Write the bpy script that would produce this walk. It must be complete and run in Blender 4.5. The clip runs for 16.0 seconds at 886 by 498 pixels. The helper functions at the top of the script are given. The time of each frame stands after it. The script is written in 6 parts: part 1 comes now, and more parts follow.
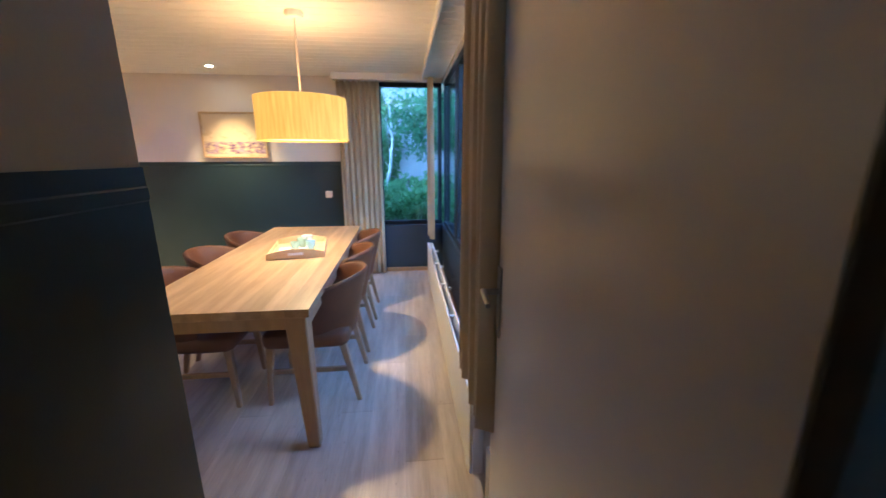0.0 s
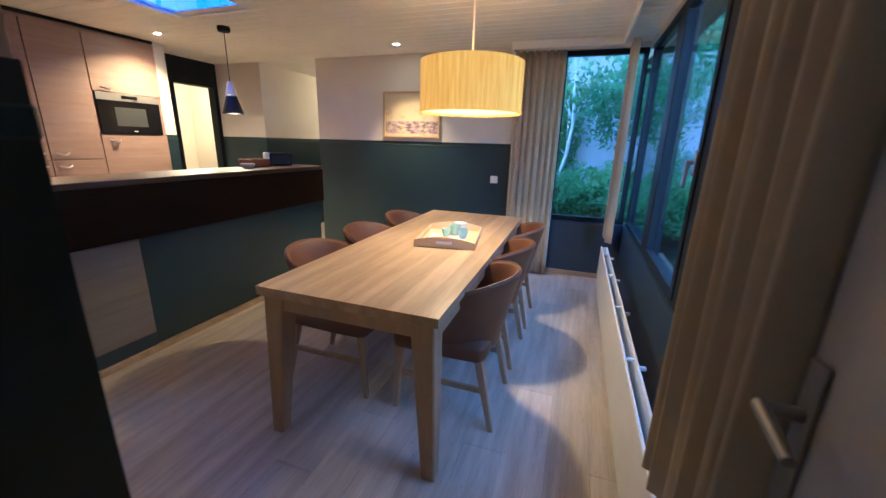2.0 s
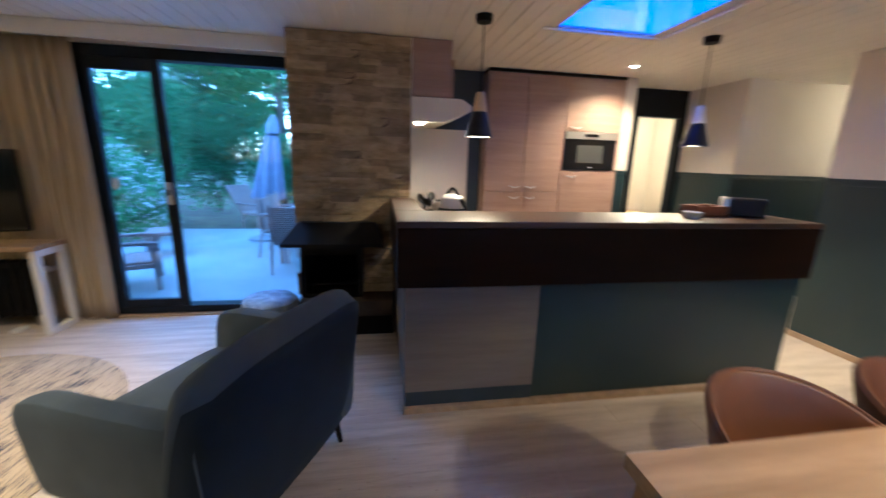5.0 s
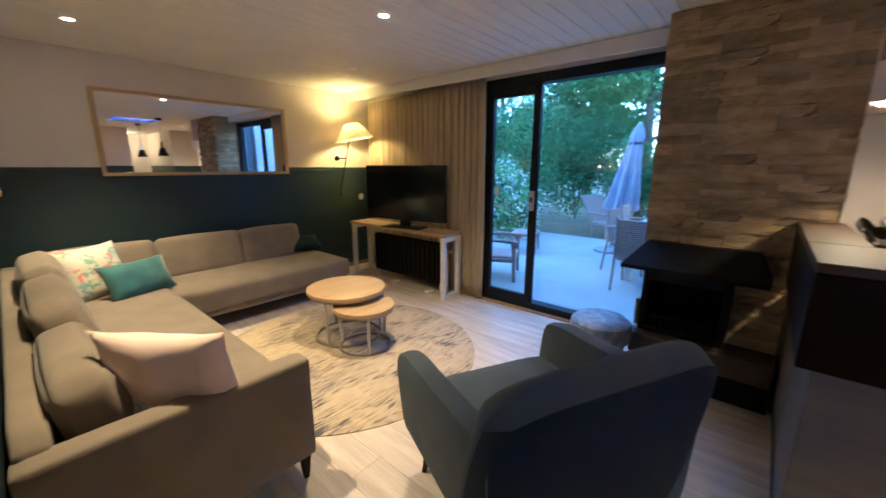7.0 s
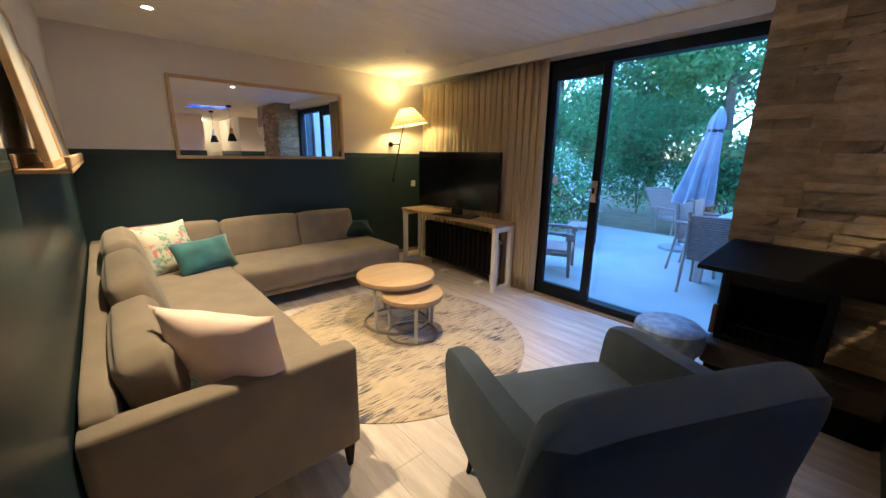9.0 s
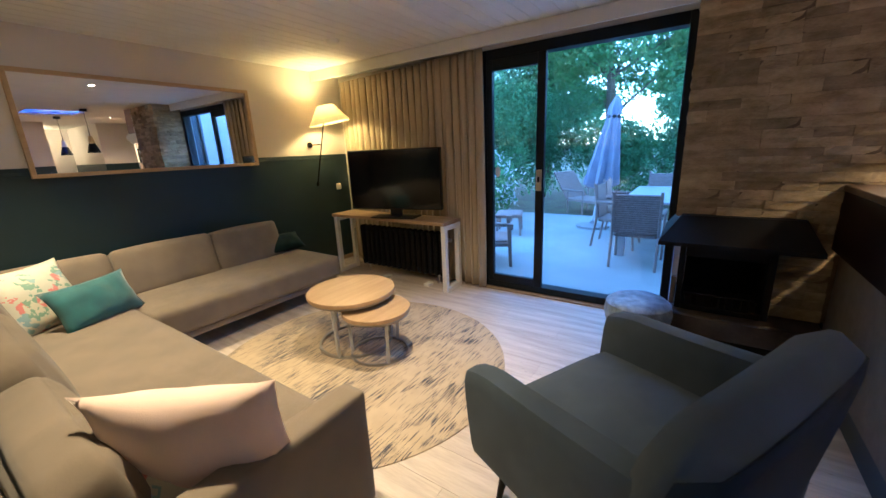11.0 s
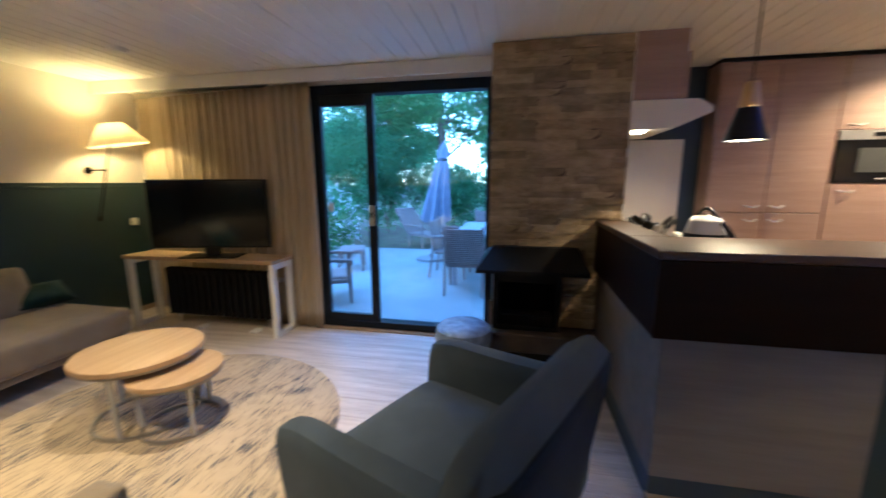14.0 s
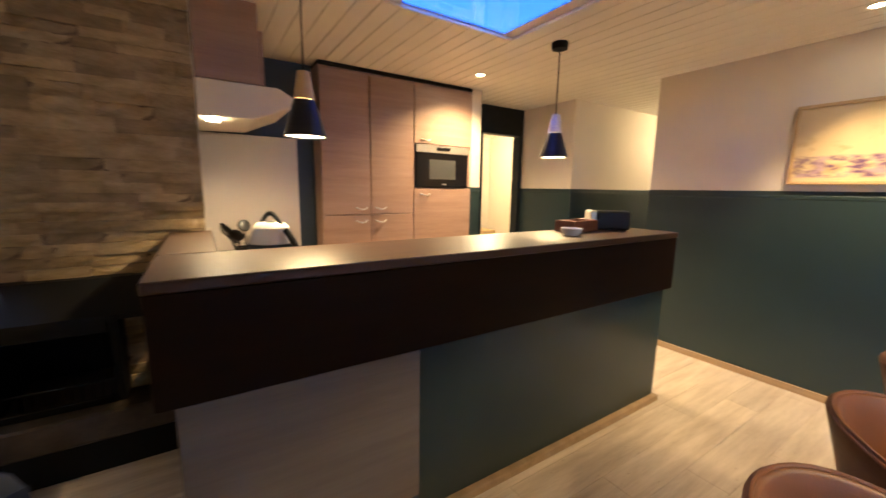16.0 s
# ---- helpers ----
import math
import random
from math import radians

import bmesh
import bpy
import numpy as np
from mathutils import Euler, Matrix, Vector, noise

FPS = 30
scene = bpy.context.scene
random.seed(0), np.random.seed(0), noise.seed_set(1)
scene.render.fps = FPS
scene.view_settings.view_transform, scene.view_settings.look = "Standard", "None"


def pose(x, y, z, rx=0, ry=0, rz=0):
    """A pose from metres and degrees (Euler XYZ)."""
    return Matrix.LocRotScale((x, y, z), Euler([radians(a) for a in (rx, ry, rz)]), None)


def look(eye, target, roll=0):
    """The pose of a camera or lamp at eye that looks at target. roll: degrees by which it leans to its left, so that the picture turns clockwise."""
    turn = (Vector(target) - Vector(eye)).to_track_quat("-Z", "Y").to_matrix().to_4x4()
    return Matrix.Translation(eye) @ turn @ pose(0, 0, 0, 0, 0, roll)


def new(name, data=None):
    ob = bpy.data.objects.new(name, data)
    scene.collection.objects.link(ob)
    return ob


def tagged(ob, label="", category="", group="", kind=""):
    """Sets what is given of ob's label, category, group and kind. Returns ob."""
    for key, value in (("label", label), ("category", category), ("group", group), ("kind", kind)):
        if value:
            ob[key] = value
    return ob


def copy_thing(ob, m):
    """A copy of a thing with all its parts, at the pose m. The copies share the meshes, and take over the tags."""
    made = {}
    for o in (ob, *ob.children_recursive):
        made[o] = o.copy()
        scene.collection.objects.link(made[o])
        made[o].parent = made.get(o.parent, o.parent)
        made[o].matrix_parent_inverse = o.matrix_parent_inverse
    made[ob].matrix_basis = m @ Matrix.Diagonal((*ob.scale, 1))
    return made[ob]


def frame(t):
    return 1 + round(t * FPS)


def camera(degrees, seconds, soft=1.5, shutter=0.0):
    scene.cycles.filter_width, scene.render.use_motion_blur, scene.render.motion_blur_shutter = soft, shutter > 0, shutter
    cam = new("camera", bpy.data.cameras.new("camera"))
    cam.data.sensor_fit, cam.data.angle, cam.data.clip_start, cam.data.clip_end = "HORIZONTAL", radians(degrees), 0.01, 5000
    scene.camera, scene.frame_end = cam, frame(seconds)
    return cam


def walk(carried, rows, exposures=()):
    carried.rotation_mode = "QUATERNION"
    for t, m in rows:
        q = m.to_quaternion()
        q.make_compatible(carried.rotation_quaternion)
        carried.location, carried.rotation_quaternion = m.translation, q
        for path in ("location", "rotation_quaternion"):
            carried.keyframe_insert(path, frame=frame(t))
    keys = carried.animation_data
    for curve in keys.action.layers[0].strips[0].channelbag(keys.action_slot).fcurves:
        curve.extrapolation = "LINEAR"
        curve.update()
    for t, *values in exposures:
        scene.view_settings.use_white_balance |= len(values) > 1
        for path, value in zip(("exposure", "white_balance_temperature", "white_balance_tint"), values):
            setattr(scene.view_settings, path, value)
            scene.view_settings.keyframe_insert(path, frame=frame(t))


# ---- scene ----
cam = camera(99.3, 16.0, shutter=0.5)
PATH = [
    (0, (0.789, 0.882, 1.484), (0.983, 2.815, 1.008), -0.1),
    (0.5, (0.819, 0.997, 1.476), (0.729, 2.927, 0.958), -0.2),
    (1, (0.844, 1.132, 1.443), (0.444, 3.031, 0.958), 1.6),
    (1.5, (0.816, 1.242, 1.429), (0.243, 3.09, 0.923), 0.8),
    (2, (0.748, 1.393, 1.417), (0.12, 3.213, 0.877), 1.6),
    (2.5, (0.694, 1.507, 1.398), (-0.048, 3.284, 0.858), 1.8),
    (3, (0.656, 1.633, 1.41), (-0.32, 3.309, 0.921), 2.7),
    (3.5, (0.59, 1.741, 1.405), (-0.656, 3.236, 0.944), 2.1),
    (4, (0.456, 1.88, 1.425), (-0.982, 3.194, 0.972), 1.8),
    (4.5, (0.267, 1.937, 1.477), (-1.453, 2.852, 1.028), 2.1),
    (5, (0.146, 2.013, 1.468), (-1.775, 2.341, 1.015), 1.8),
    (5.2, (0.118, 2.063, 1.463), (-1.832, 2.14, 1.022), 2.6),
    (7.3, (-0.191, 1.945, 1.447), (-1.555, 0.552, 0.999), 1.0),
    (7.5, (-0.217, 1.949, 1.441), (-1.518, 0.504, 0.975), 1.5),
    (8, (-0.21, 1.943, 1.439), (-1.495, 0.488, 0.958), 1.0),
    (10.3, (-0.159, 1.599, 1.426), (-1.533, 0.253, 0.877), -0.1),
    (10.5, (-0.146, 1.547, 1.43), (-1.645, 0.332, 0.903), -1.3),
    (11, (-0.109, 1.427, 1.439), (-1.705, 0.337, 0.925), -2.5),
    (11.5, (-0.112, 1.351, 1.452), (-1.713, 0.247, 0.986), -2.3),
    (12, (-0.132, 1.312, 1.445), (-1.779, 0.265, 1.008), -0.5),
    (12.5, (-0.128, 1.307, 1.44), (-1.778, 0.256, 1.028), -0.0),
    (13, (-0.129, 1.344, 1.452), (-1.818, 0.345, 1.067), -0.3),
    (13.5, (-0.143, 1.417, 1.45), (-1.938, 0.617, 1.078), -0.6),
    (14, (-0.191, 1.538, 1.427), (-2.122, 1.153, 1.079), -0.1),
    (14.5, (-0.268, 1.723, 1.436), (-2.235, 1.767, 1.077), -0.1),
    (15, (-0.39, 1.916, 1.433), (-2.319, 2.294, 1.063), -0.6),
    (15.5, (-0.483, 2.145, 1.434), (-2.314, 2.872, 1.089), -0.5),
    (16, (-0.597, 2.248, 1.407), (-2.259, 3.316, 1.092), 0.9),
]
walk(cam, [(t, look(eye, target, roll)) for t, eye, target, roll in PATH], [(0, 4.67, 5120, 4), (0.5, 4.55, 4820, 4), (1, 4.42, 4920, 4), (2, 4.30, 4720, 4), (3, 4.20, 4920, 4), (3.5, 4.25, 5120, 4), (4, 4.12, 4920, 4), (4.5, 4.12, 4470, 4), (5, 4.19, 4520, 4), (7.5, 4.17, 5020, 4), (10.5, 4.15, 4920, 4), (13.5, 4.09, 4720, 4), (14.5, 4.14, 4770, 4), (15, 4.27, 5270, 4), (15.5, 4.42, 6370, 4), (16, 4.44, 5820, 4)])

# ---- world and light ----
world = bpy.data.worlds.new("evening_sky")
scene.world = world
world.use_nodes = True
wn = world.node_tree.nodes
sky = wn.new("ShaderNodeTexSky")
sky.sky_type = "NISHITA"
sky.sun_disc = False
sky.sun_elevation = radians(45)
sky.sun_rotation = radians(200)
sky.ozone_density = 4.0
sky.dust_density = 0.1
sky.altitude = 1500
wn["Background"].inputs[1].default_value = 0.15
world.node_tree.links.new(sky.outputs[0], wn["Background"].inputs[0])

WARM = (1.0, 0.66, 0.31)


def lamp(name, kind, m, power, color=WARM, size=0.05, spot=90, blend=0.5):
    d = bpy.data.lights.new(name, kind)
    d.energy, d.color = power * 0.255, color
    if kind == "AREA":
        d.shape, d.size = "DISK", size
    else:
        d.shadow_soft_size = size
    if kind == "SPOT":
        d.spot_size, d.spot_blend = radians(spot), blend
    ob = new(name, d)
    ob.matrix_world = m
    return ob


# ---- materials ----
def mat(name, color, rough=0.6, metal=0.0, scale=8.0, vary=0.15, bump=0.1, fine=120.0, stretch=(1, 1, 1), spec=0.5, sheen=0.0, rand=0.0, color2=None, coat=0.0):
    """A surface with variation at two scales, in object space metres."""
    m = bpy.data.materials.new(name)
    m.use_nodes = True
    nt = m.node_tree
    n, l = nt.nodes, nt.links
    b = n["Principled BSDF"]
    b.inputs["Roughness"].default_value = rough
    b.inputs["Metallic"].default_value = metal
    b.inputs["Specular IOR Level"].default_value = spec
    b.inputs["Sheen Weight"].default_value = sheen
    b.inputs["Coat Weight"].default_value = coat
    geo = n.new("ShaderNodeNewGeometry")
    mp = n.new("ShaderNodeMapping")
    mp.inputs["Scale"].default_value = stretch
    l.new(geo.outputs["Position"], mp.inputs[0])
    big = n.new("ShaderNodeTexNoise")
    big.inputs["Scale"].default_value = scale
    big.inputs["Detail"].default_value = 6
    l.new(mp.outputs[0], big.inputs["Vector"])
    small = n.new("ShaderNodeTexNoise")
    small.inputs["Scale"].default_value = fine
    small.inputs["Detail"].default_value = 3
    l.new(mp.outputs[0], small.inputs["Vector"])
    add = n.new("ShaderNodeMath")
    add.operation = "MULTIPLY_ADD"
    add.inputs[1].default_value = 0.35
    l.new(small.outputs[0], add.inputs[0])
    l.new(big.outputs[0], add.inputs[2])
    ramp = n.new("ShaderNodeValToRGB")
    c2 = color2 or tuple(min(1, c * (1 + vary)) for c in color)
    ramp.color_ramp.elements[0].position = 0.45
    ramp.color_ramp.elements[1].position = 0.9
    ramp.color_ramp.elements[0].color = (*[c * (1 - vary) for c in color], 1)
    ramp.color_ramp.elements[1].color = (*c2, 1)
    l.new(add.outputs[0], ramp.inputs[0])
    out = ramp.outputs[0]
    if rand:
        info = n.new("ShaderNodeObjectInfo")
        hsv = n.new("ShaderNodeHueSaturation")
        rmap = n.new("ShaderNodeMapRange")
        rmap.inputs[3].default_value, rmap.inputs[4].default_value = 1 - rand, 1 + rand
        l.new(info.outputs["Random"], rmap.inputs[0])
        l.new(rmap.outputs[0], hsv.inputs["Value"])
        l.new(out, hsv.inputs["Color"])
        out = hsv.outputs[0]
    l.new(out, b.inputs["Base Color"])
    if bump:
        bp = n.new("ShaderNodeBump")
        bp.inputs["Strength"].default_value = bump
        bp.inputs["Distance"].default_value = 0.004
        l.new(small.outputs[0], bp.inputs["Height"])
        l.new(bp.outputs[0], b.inputs["Normal"])
    return m


def wood(name, light, dark, rough=0.5, along="x", scale=1.0, rand=0.0, bump=0.08, contrast=1.0):
    """Sawn wood with grain streaks along one axis."""
    st = {"x": (1.2, 14, 14), "y": (14, 1.2, 14), "z": (14, 14, 1.2)}[along]
    m = mat(name, light, rough, scale=1.3 * scale, vary=0.0, bump=bump, fine=9 * scale, stretch=st, rand=rand, color2=dark)
    r = m.node_tree.nodes["Color Ramp"].color_ramp
    r.elements[0].position, r.elements[1].position = 0.5 - 0.12 / contrast, 0.72 + 0.15 / contrast
    return m


def emit(name, color, strength):
    m = bpy.data.materials.new(name)
    m.use_nodes = True
    b = m.node_tree.nodes["Principled BSDF"]
    b.inputs["Base Color"].default_value = (*color, 1)
    b.inputs["Emission Color"].default_value = (*color, 1)
    b.inputs["Emission Strength"].default_value = strength * 0.20
    return m


def glass(name, tint=(0.95, 0.98, 1.0)):
    m = bpy.data.materials.new(name)
    m.use_nodes = True
    n, l = m.node_tree.nodes, m.node_tree.links
    n.remove(n["Principled BSDF"])
    tr, gl, mix, fr = n.new("ShaderNodeBsdfTransparent"), n.new("ShaderNodeBsdfGlossy"), n.new("ShaderNodeMixShader"), n.new("ShaderNodeLayerWeight")
    pw, sc = n.new("ShaderNodeMath"), n.new("ShaderNodeMath")
    pw.operation, sc.operation = "POWER", "MULTIPLY_ADD"
    pw.inputs[1].default_value, sc.inputs[1].default_value, sc.inputs[2].default_value = 5.0, 0.55, 0.03
    tr.inputs[0].default_value = (*tint, 1)
    gl.inputs["Roughness"].default_value = 0.0
    l.new(fr.outputs["Facing"], pw.inputs[0])
    l.new(pw.outputs[0], sc.inputs[0])
    l.new(sc.outputs[0], mix.inputs[0])
    l.new(tr.outputs[0], mix.inputs[1])
    l.new(gl.outputs[0], mix.inputs[2])
    l.new(mix.outputs[0], n["Material Output"].inputs[0])
    return m


M_WHITE = mat("wall_paint_white", (0.68, 0.615, 0.535), 0.85, vary=0.04, bump=0.12, fine=220, scale=2)
M_GREEN = mat("wall_paint_dark_teal", (0.019, 0.036, 0.042), 0.35, spec=0.45, vary=0.12, bump=0.05, fine=200, scale=2)
M_NAVY = mat("wall_paint_navy", (0.024, 0.040, 0.060), 0.5, vary=0.12, bump=0.05, fine=200, scale=2)
M_CEIL = mat("ceiling_white_boards", (0.78, 0.75, 0.69), 0.55, vary=0.04, bump=0.04, scale=3)
M_TRIMW = mat("white_trim_paint", (0.75, 0.73, 0.68), 0.5, vary=0.03, bump=0.03)
M_DARKFRAME = mat("anthracite_frame", (0.009, 0.012, 0.017), 0.45, vary=0.15, bump=0.02, spec=0.2)
M_FLOOR = wood("floor_oak_laminate", (0.66, 0.58, 0.50), (0.43, 0.36, 0.295), 0.34, "y", 1.0, rand=0.08, contrast=1.2)
kn, kl = M_FLOOR.node_tree.nodes, M_FLOOR.node_tree.links
kvo, kmap, kmix = kn.new("ShaderNodeTexVoronoi"), kn.new("ShaderNodeMapping"), kn.new("ShaderNodeMix")
kmap.inputs["Scale"].default_value = (5.0, 1.7, 1)
kl.new(kn["Geometry"].outputs["Position"], kmap.inputs[0])
kl.new(kmap.outputs[0], kvo.inputs["Vector"])
krange = kn.new("ShaderNodeMapRange")
krange.inputs[1].default_value, krange.inputs[2].default_value = 0.02, 0.11
krange.inputs[3].default_value, krange.inputs[4].default_value = 0.55, 0.0
kl.new(kvo.outputs["Distance"], krange.inputs[0])
kmix.data_type = "RGBA"
kl.new(krange.outputs[0], kmix.inputs["Factor"])
kl.new(kn["Hue/Saturation/Value"].outputs[0], kmix.inputs["A"])
kmix.inputs["B"].default_value = (0.19, 0.14, 0.10, 1)
kl.new(kmix.outputs["Result"], kn["Principled BSDF"].inputs["Base Color"])
M_SKIRT = wood("skirting_oak", (0.42, 0.31, 0.20), (0.30, 0.21, 0.13), 0.5, "x")
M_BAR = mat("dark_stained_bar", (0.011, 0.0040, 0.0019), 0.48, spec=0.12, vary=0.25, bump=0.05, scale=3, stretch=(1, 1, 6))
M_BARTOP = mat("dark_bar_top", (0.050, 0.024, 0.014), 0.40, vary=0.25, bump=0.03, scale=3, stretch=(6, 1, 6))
M_PANEL = wood("washed_oak_panel", (0.180, 0.155, 0.130), (0.132, 0.112, 0.094), 0.55, "y", 0.8)
M_CAB = wood("rose_oak_cabinet", (0.37, 0.245, 0.19), (0.28, 0.175, 0.13), 0.45, "y", 0.9)
M_GLASS = glass("window_glass")
# The sky's deep blue is put into this pane's tint, which also dims it
M_ROOFGLASS = glass("roof_glass_with_sky_blue", (0.24, 0.32, 0.56))
M_DOOR = mat("door_paint_beige", (0.43, 0.39, 0.35), 0.36, vary=0.03, bump=0.04)
M_BLACK = mat("black_steel", (0.0045, 0.0042, 0.0042), 0.6, vary=0.3, bump=0.05, spec=0.2)


# ---- mesh helpers ----
def box_bm(bm, x0, x1, y0, y1, z0, z1, bevel=0.0, seg=1):
    """Adds a box, with its edges rounded by bevel."""
    vs = [bm.verts.new(p) for p in ((x0, y0, z0), (x1, y0, z0), (x1, y1, z0), (x0, y1, z0), (x0, y0, z1), (x1, y0, z1), (x1, y1, z1), (x0, y1, z1))]
    fs = [bm.faces.new([vs[i] for i in q]) for q in ((3, 2, 1, 0), (4, 5, 6, 7), (0, 1, 5, 4), (1, 2, 6, 5), (2, 3, 7, 6), (3, 0, 4, 7))]
    if bevel:
        es = list({e for f in fs for e in f.edges})
        bmesh.ops.bevel(bm, geom=es, offset=bevel, segments=seg, profile=0.5, affect="EDGES")
    return vs


def part(name, bm, material, parent=None, label="", smooth=False):
    me = bpy.data.meshes.new(name)
    bm.to_mesh(me)
    bm.free()
    me.materials.append(material)
    if smooth:
        me.shade_smooth()
        me.set_sharp_from_angle(angle=radians(40))
    ob = new(name, me)
    if parent:
        ob.parent = parent
    if label:
        ob["label"] = label
    return ob


def boxes(name, material, blist, parent=None, bevel=0.0, label="", seg=1):
    bm = bmesh.new()
    for b in blist:
        box_bm(bm, *b, bevel=bevel, seg=seg)
    return part(name, bm, material, parent, label)


def thing(name, label, category, group="", at=(0, 0, 0), rz=0.0):
    e = new(name)
    e.matrix_basis = pose(*at, 0, 0, rz)
    e.empty_display_size = 0.1
    return tagged(e, label, category, group)


def structure(ob, label, category):
    return tagged(ob, label, category, kind="structure")


# ---- structure ----
CEIL, WAINS = 2.4, 1.43
X_W, X_E, Y_S, Y_N = -3.51, 1.27, -2.61, 5.75


def wall(name, x0, x1, y0, y1, label, low=M_GREEN, z0=0.0, z1=CEIL, split=WAINS):
    """A wall with white paint above and dark panelling below, with a slim moulding between."""
    if split is None:
        return structure(boxes(name, M_WHITE, [(x0, x1, y0, y1, z0, z1)]), label, "wall")
    w = boxes(name, M_WHITE, [(x0, x1, y0, y1, split, z1)])
    boxes("wainscot", low, [(x0 - 0.003, x1 + 0.003, y0 - 0.003, y1 + 0.003, z0, split)], w, label="dark teal painted lower wall")
    boxes("dado_rail", low, [(x0 - 0.006, x1 + 0.006, y0 - 0.006, y1 + 0.006, split - 0.058, split - 0.030)], w, 0.004, "slim dark moulding")
    return structure(w, label, "wall")


wall("wall_south", -3.9, -0.01, Y_S - 0.14, Y_S, "white wall with a dark teal painted lower half")
wall("wall_east", -0.01, 0.11, Y_S - 0.14, 1.14, "white wall with a dark teal painted lower half")
wall("wall_return", 0.117, 0.208, 1.02, 1.14, "short white and teal return wall")
wall("wall_hall", 0.215, 0.349, -1.6, 1.573, "hall wall end, white above dark teal", split=1.468)
wall("wall_hall_south", 0.356, 2.2, -1.72, -1.6, "plain hall wall", split=None)
wall("wall_hall_east", 2.2, 2.3, -1.72, 1.03, "plain hall wall", split=None)
wall("wall_hall_door", 1.2, 2.2, 0.90, 1.03, "wall beside the hall door", split=None)
structure(boxes("door_frame_1", M_DARKFRAME, [(1.135, 1.2, 0.88, 1.06, 0, 2.12), (0.357, 1.2, 0.88, 1.06, 2.12, 2.18)], bevel=0.004), "dark painted door frame of the hall", "door frame")
wall("wall_above_door", 0.357, 1.2, 0.90, 1.03, "wall above the hall door", z0=2.18, split=None)
nw = wall("wall_north", -2.53, 0.47, Y_N, Y_N + 0.15, "white wall with a dark teal painted lower half")
structure(boxes("wall_north_window", M_NAVY, [(0.474, 1.42, Y_N, Y_N + 0.15, 0, 0.62)]), "low navy wall under the window", "wall")
structure(boxes("wall_north_lintel", M_WHITE, [(0.474, 1.42, Y_N, Y_N + 0.15, 2.36, CEIL)]), "white lintel over the window", "wall")
structure(boxes("wall_window_east", M_NAVY, [(X_E, X_E + 0.15, 1.03, Y_N, 0, 0.62)]), "low navy wall under the windows", "wall")
structure(boxes("wall_window_lintel", M_WHITE, [(X_E, X_E + 0.15, 1.03, Y_N, 2.36, CEIL)]), "white lintel over the windows", "wall")
structure(boxes("wall_window_end", M_WHITE, [(X_E, X_E + 0.15, 1.03, 1.75, 0.62, 2.36)]), "white wall beside the windows", "wall")
wall("wall_passage_east", -2.53, -2.4, Y_N + 0.15, 8.2, "passage wall, white above teal")
wall("wall_nook", -4.26, -3.45, 5.78, 5.92, "white wall with a dark teal painted lower half")
wall("wall_passage_west", -3.58, -3.45, 5.92, 8.2, "passage wall, white above teal")
wall("wall_passage_end", -3.58, -2.4, 8.2, 8.32, "plain passage end wall", split=None)
wall("wall_kitchen_stub", -4.26, -3.80, 4.63, 4.75, "narrow white wall end beside the tall cabinets")
structure(boxes("wall_kitchen_west", M_NAVY, [(-4.12, -4.0, 2.14, 4.63, 0, CEIL)]), "navy painted kitchen wall", "wall")
structure(boxes("wall_kitchen_south", M_NAVY, [(-4.0, X_W + 0.01, 2.12, 2.26, 0, CEIL)]), "navy painted kitchen wall", "wall")
structure(boxes("wall_door_side", M_WHITE, [(-4.40, -4.26, 4.63, 5.08, 0, CEIL)]), "white wall beside the inner door", "wall")
structure(boxes("wall_west_fill", M_WHITE, [(X_W - 0.12, X_W, 1.325, 2.12, 0, CEIL)]), "wall behind the chimney breast", "wall")
structure(boxes("wall_west_left", M_WHITE, [(X_W - 0.38, X_W - 0.26, Y_S, -0.75, 0, CEIL), (X_W - 0.26, X_W - 0.12, -0.80, -0.75, 0, CEIL), (X_W - 0.12, X_W - 0.03, -0.80, -0.38, 0, CEIL)]), "wall behind the curtain", "wall")
structure(boxes("floor_recess", M_FLOOR, [(X_W - 0.26, X_W, Y_S, -0.80, -0.02, -0.001), (X_W - 0.03, X_W, -0.80, -0.38, -0.02, -0.001)]), "light oak laminate under the curtain", "floor")
structure(boxes("wall_west_lintel", M_WHITE, [(X_W - 0.12, X_W, -0.38, 1.325, 2.29, CEIL)]), "white lintel over the sliding door", "wall")
# inner door and room behind it
d2 = boxes("door_frame_2", M_DARKFRAME, [(-4.36, -4.24, 5.08, 5.14, 0, 2.08), (-4.36, -4.24, 5.72, 5.78, 0, 2.08), (-4.36, -4.24, 5.08, 5.78, 2.08, CEIL)], bevel=0.003)
structure(d2, "dark door frame with a dark transom panel", "door frame")
structure(boxes("wall_bedroom", M_WHITE, [(-6.6, -6.5, 4.2, 7.2, 0, CEIL), (-6.5, -4.4, 4.2, 4.3, 0, CEIL), (-6.5, -4.26, 7.1, 7.2, 0, CEIL), (-4.4, -4.26, 5.92, 7.1, 0, CEIL)]), "plain pale walls of the room beyond", "wall")

# floor base; planks lie on it
structure(boxes("floor_base", M_FLOOR, [(-3.63, 1.42, -2.75, 5.9, -0.06, -0.004), (-3.63, -2.4, 5.9, 8.32, -0.06, -0.004), (-6.6, -3.63, 2.12, 8.32, -0.06, -0.004), (1.42, 2.3, -1.72, 1.1, -0.06, -0.004)]), "light oak laminate floor base", "floor")

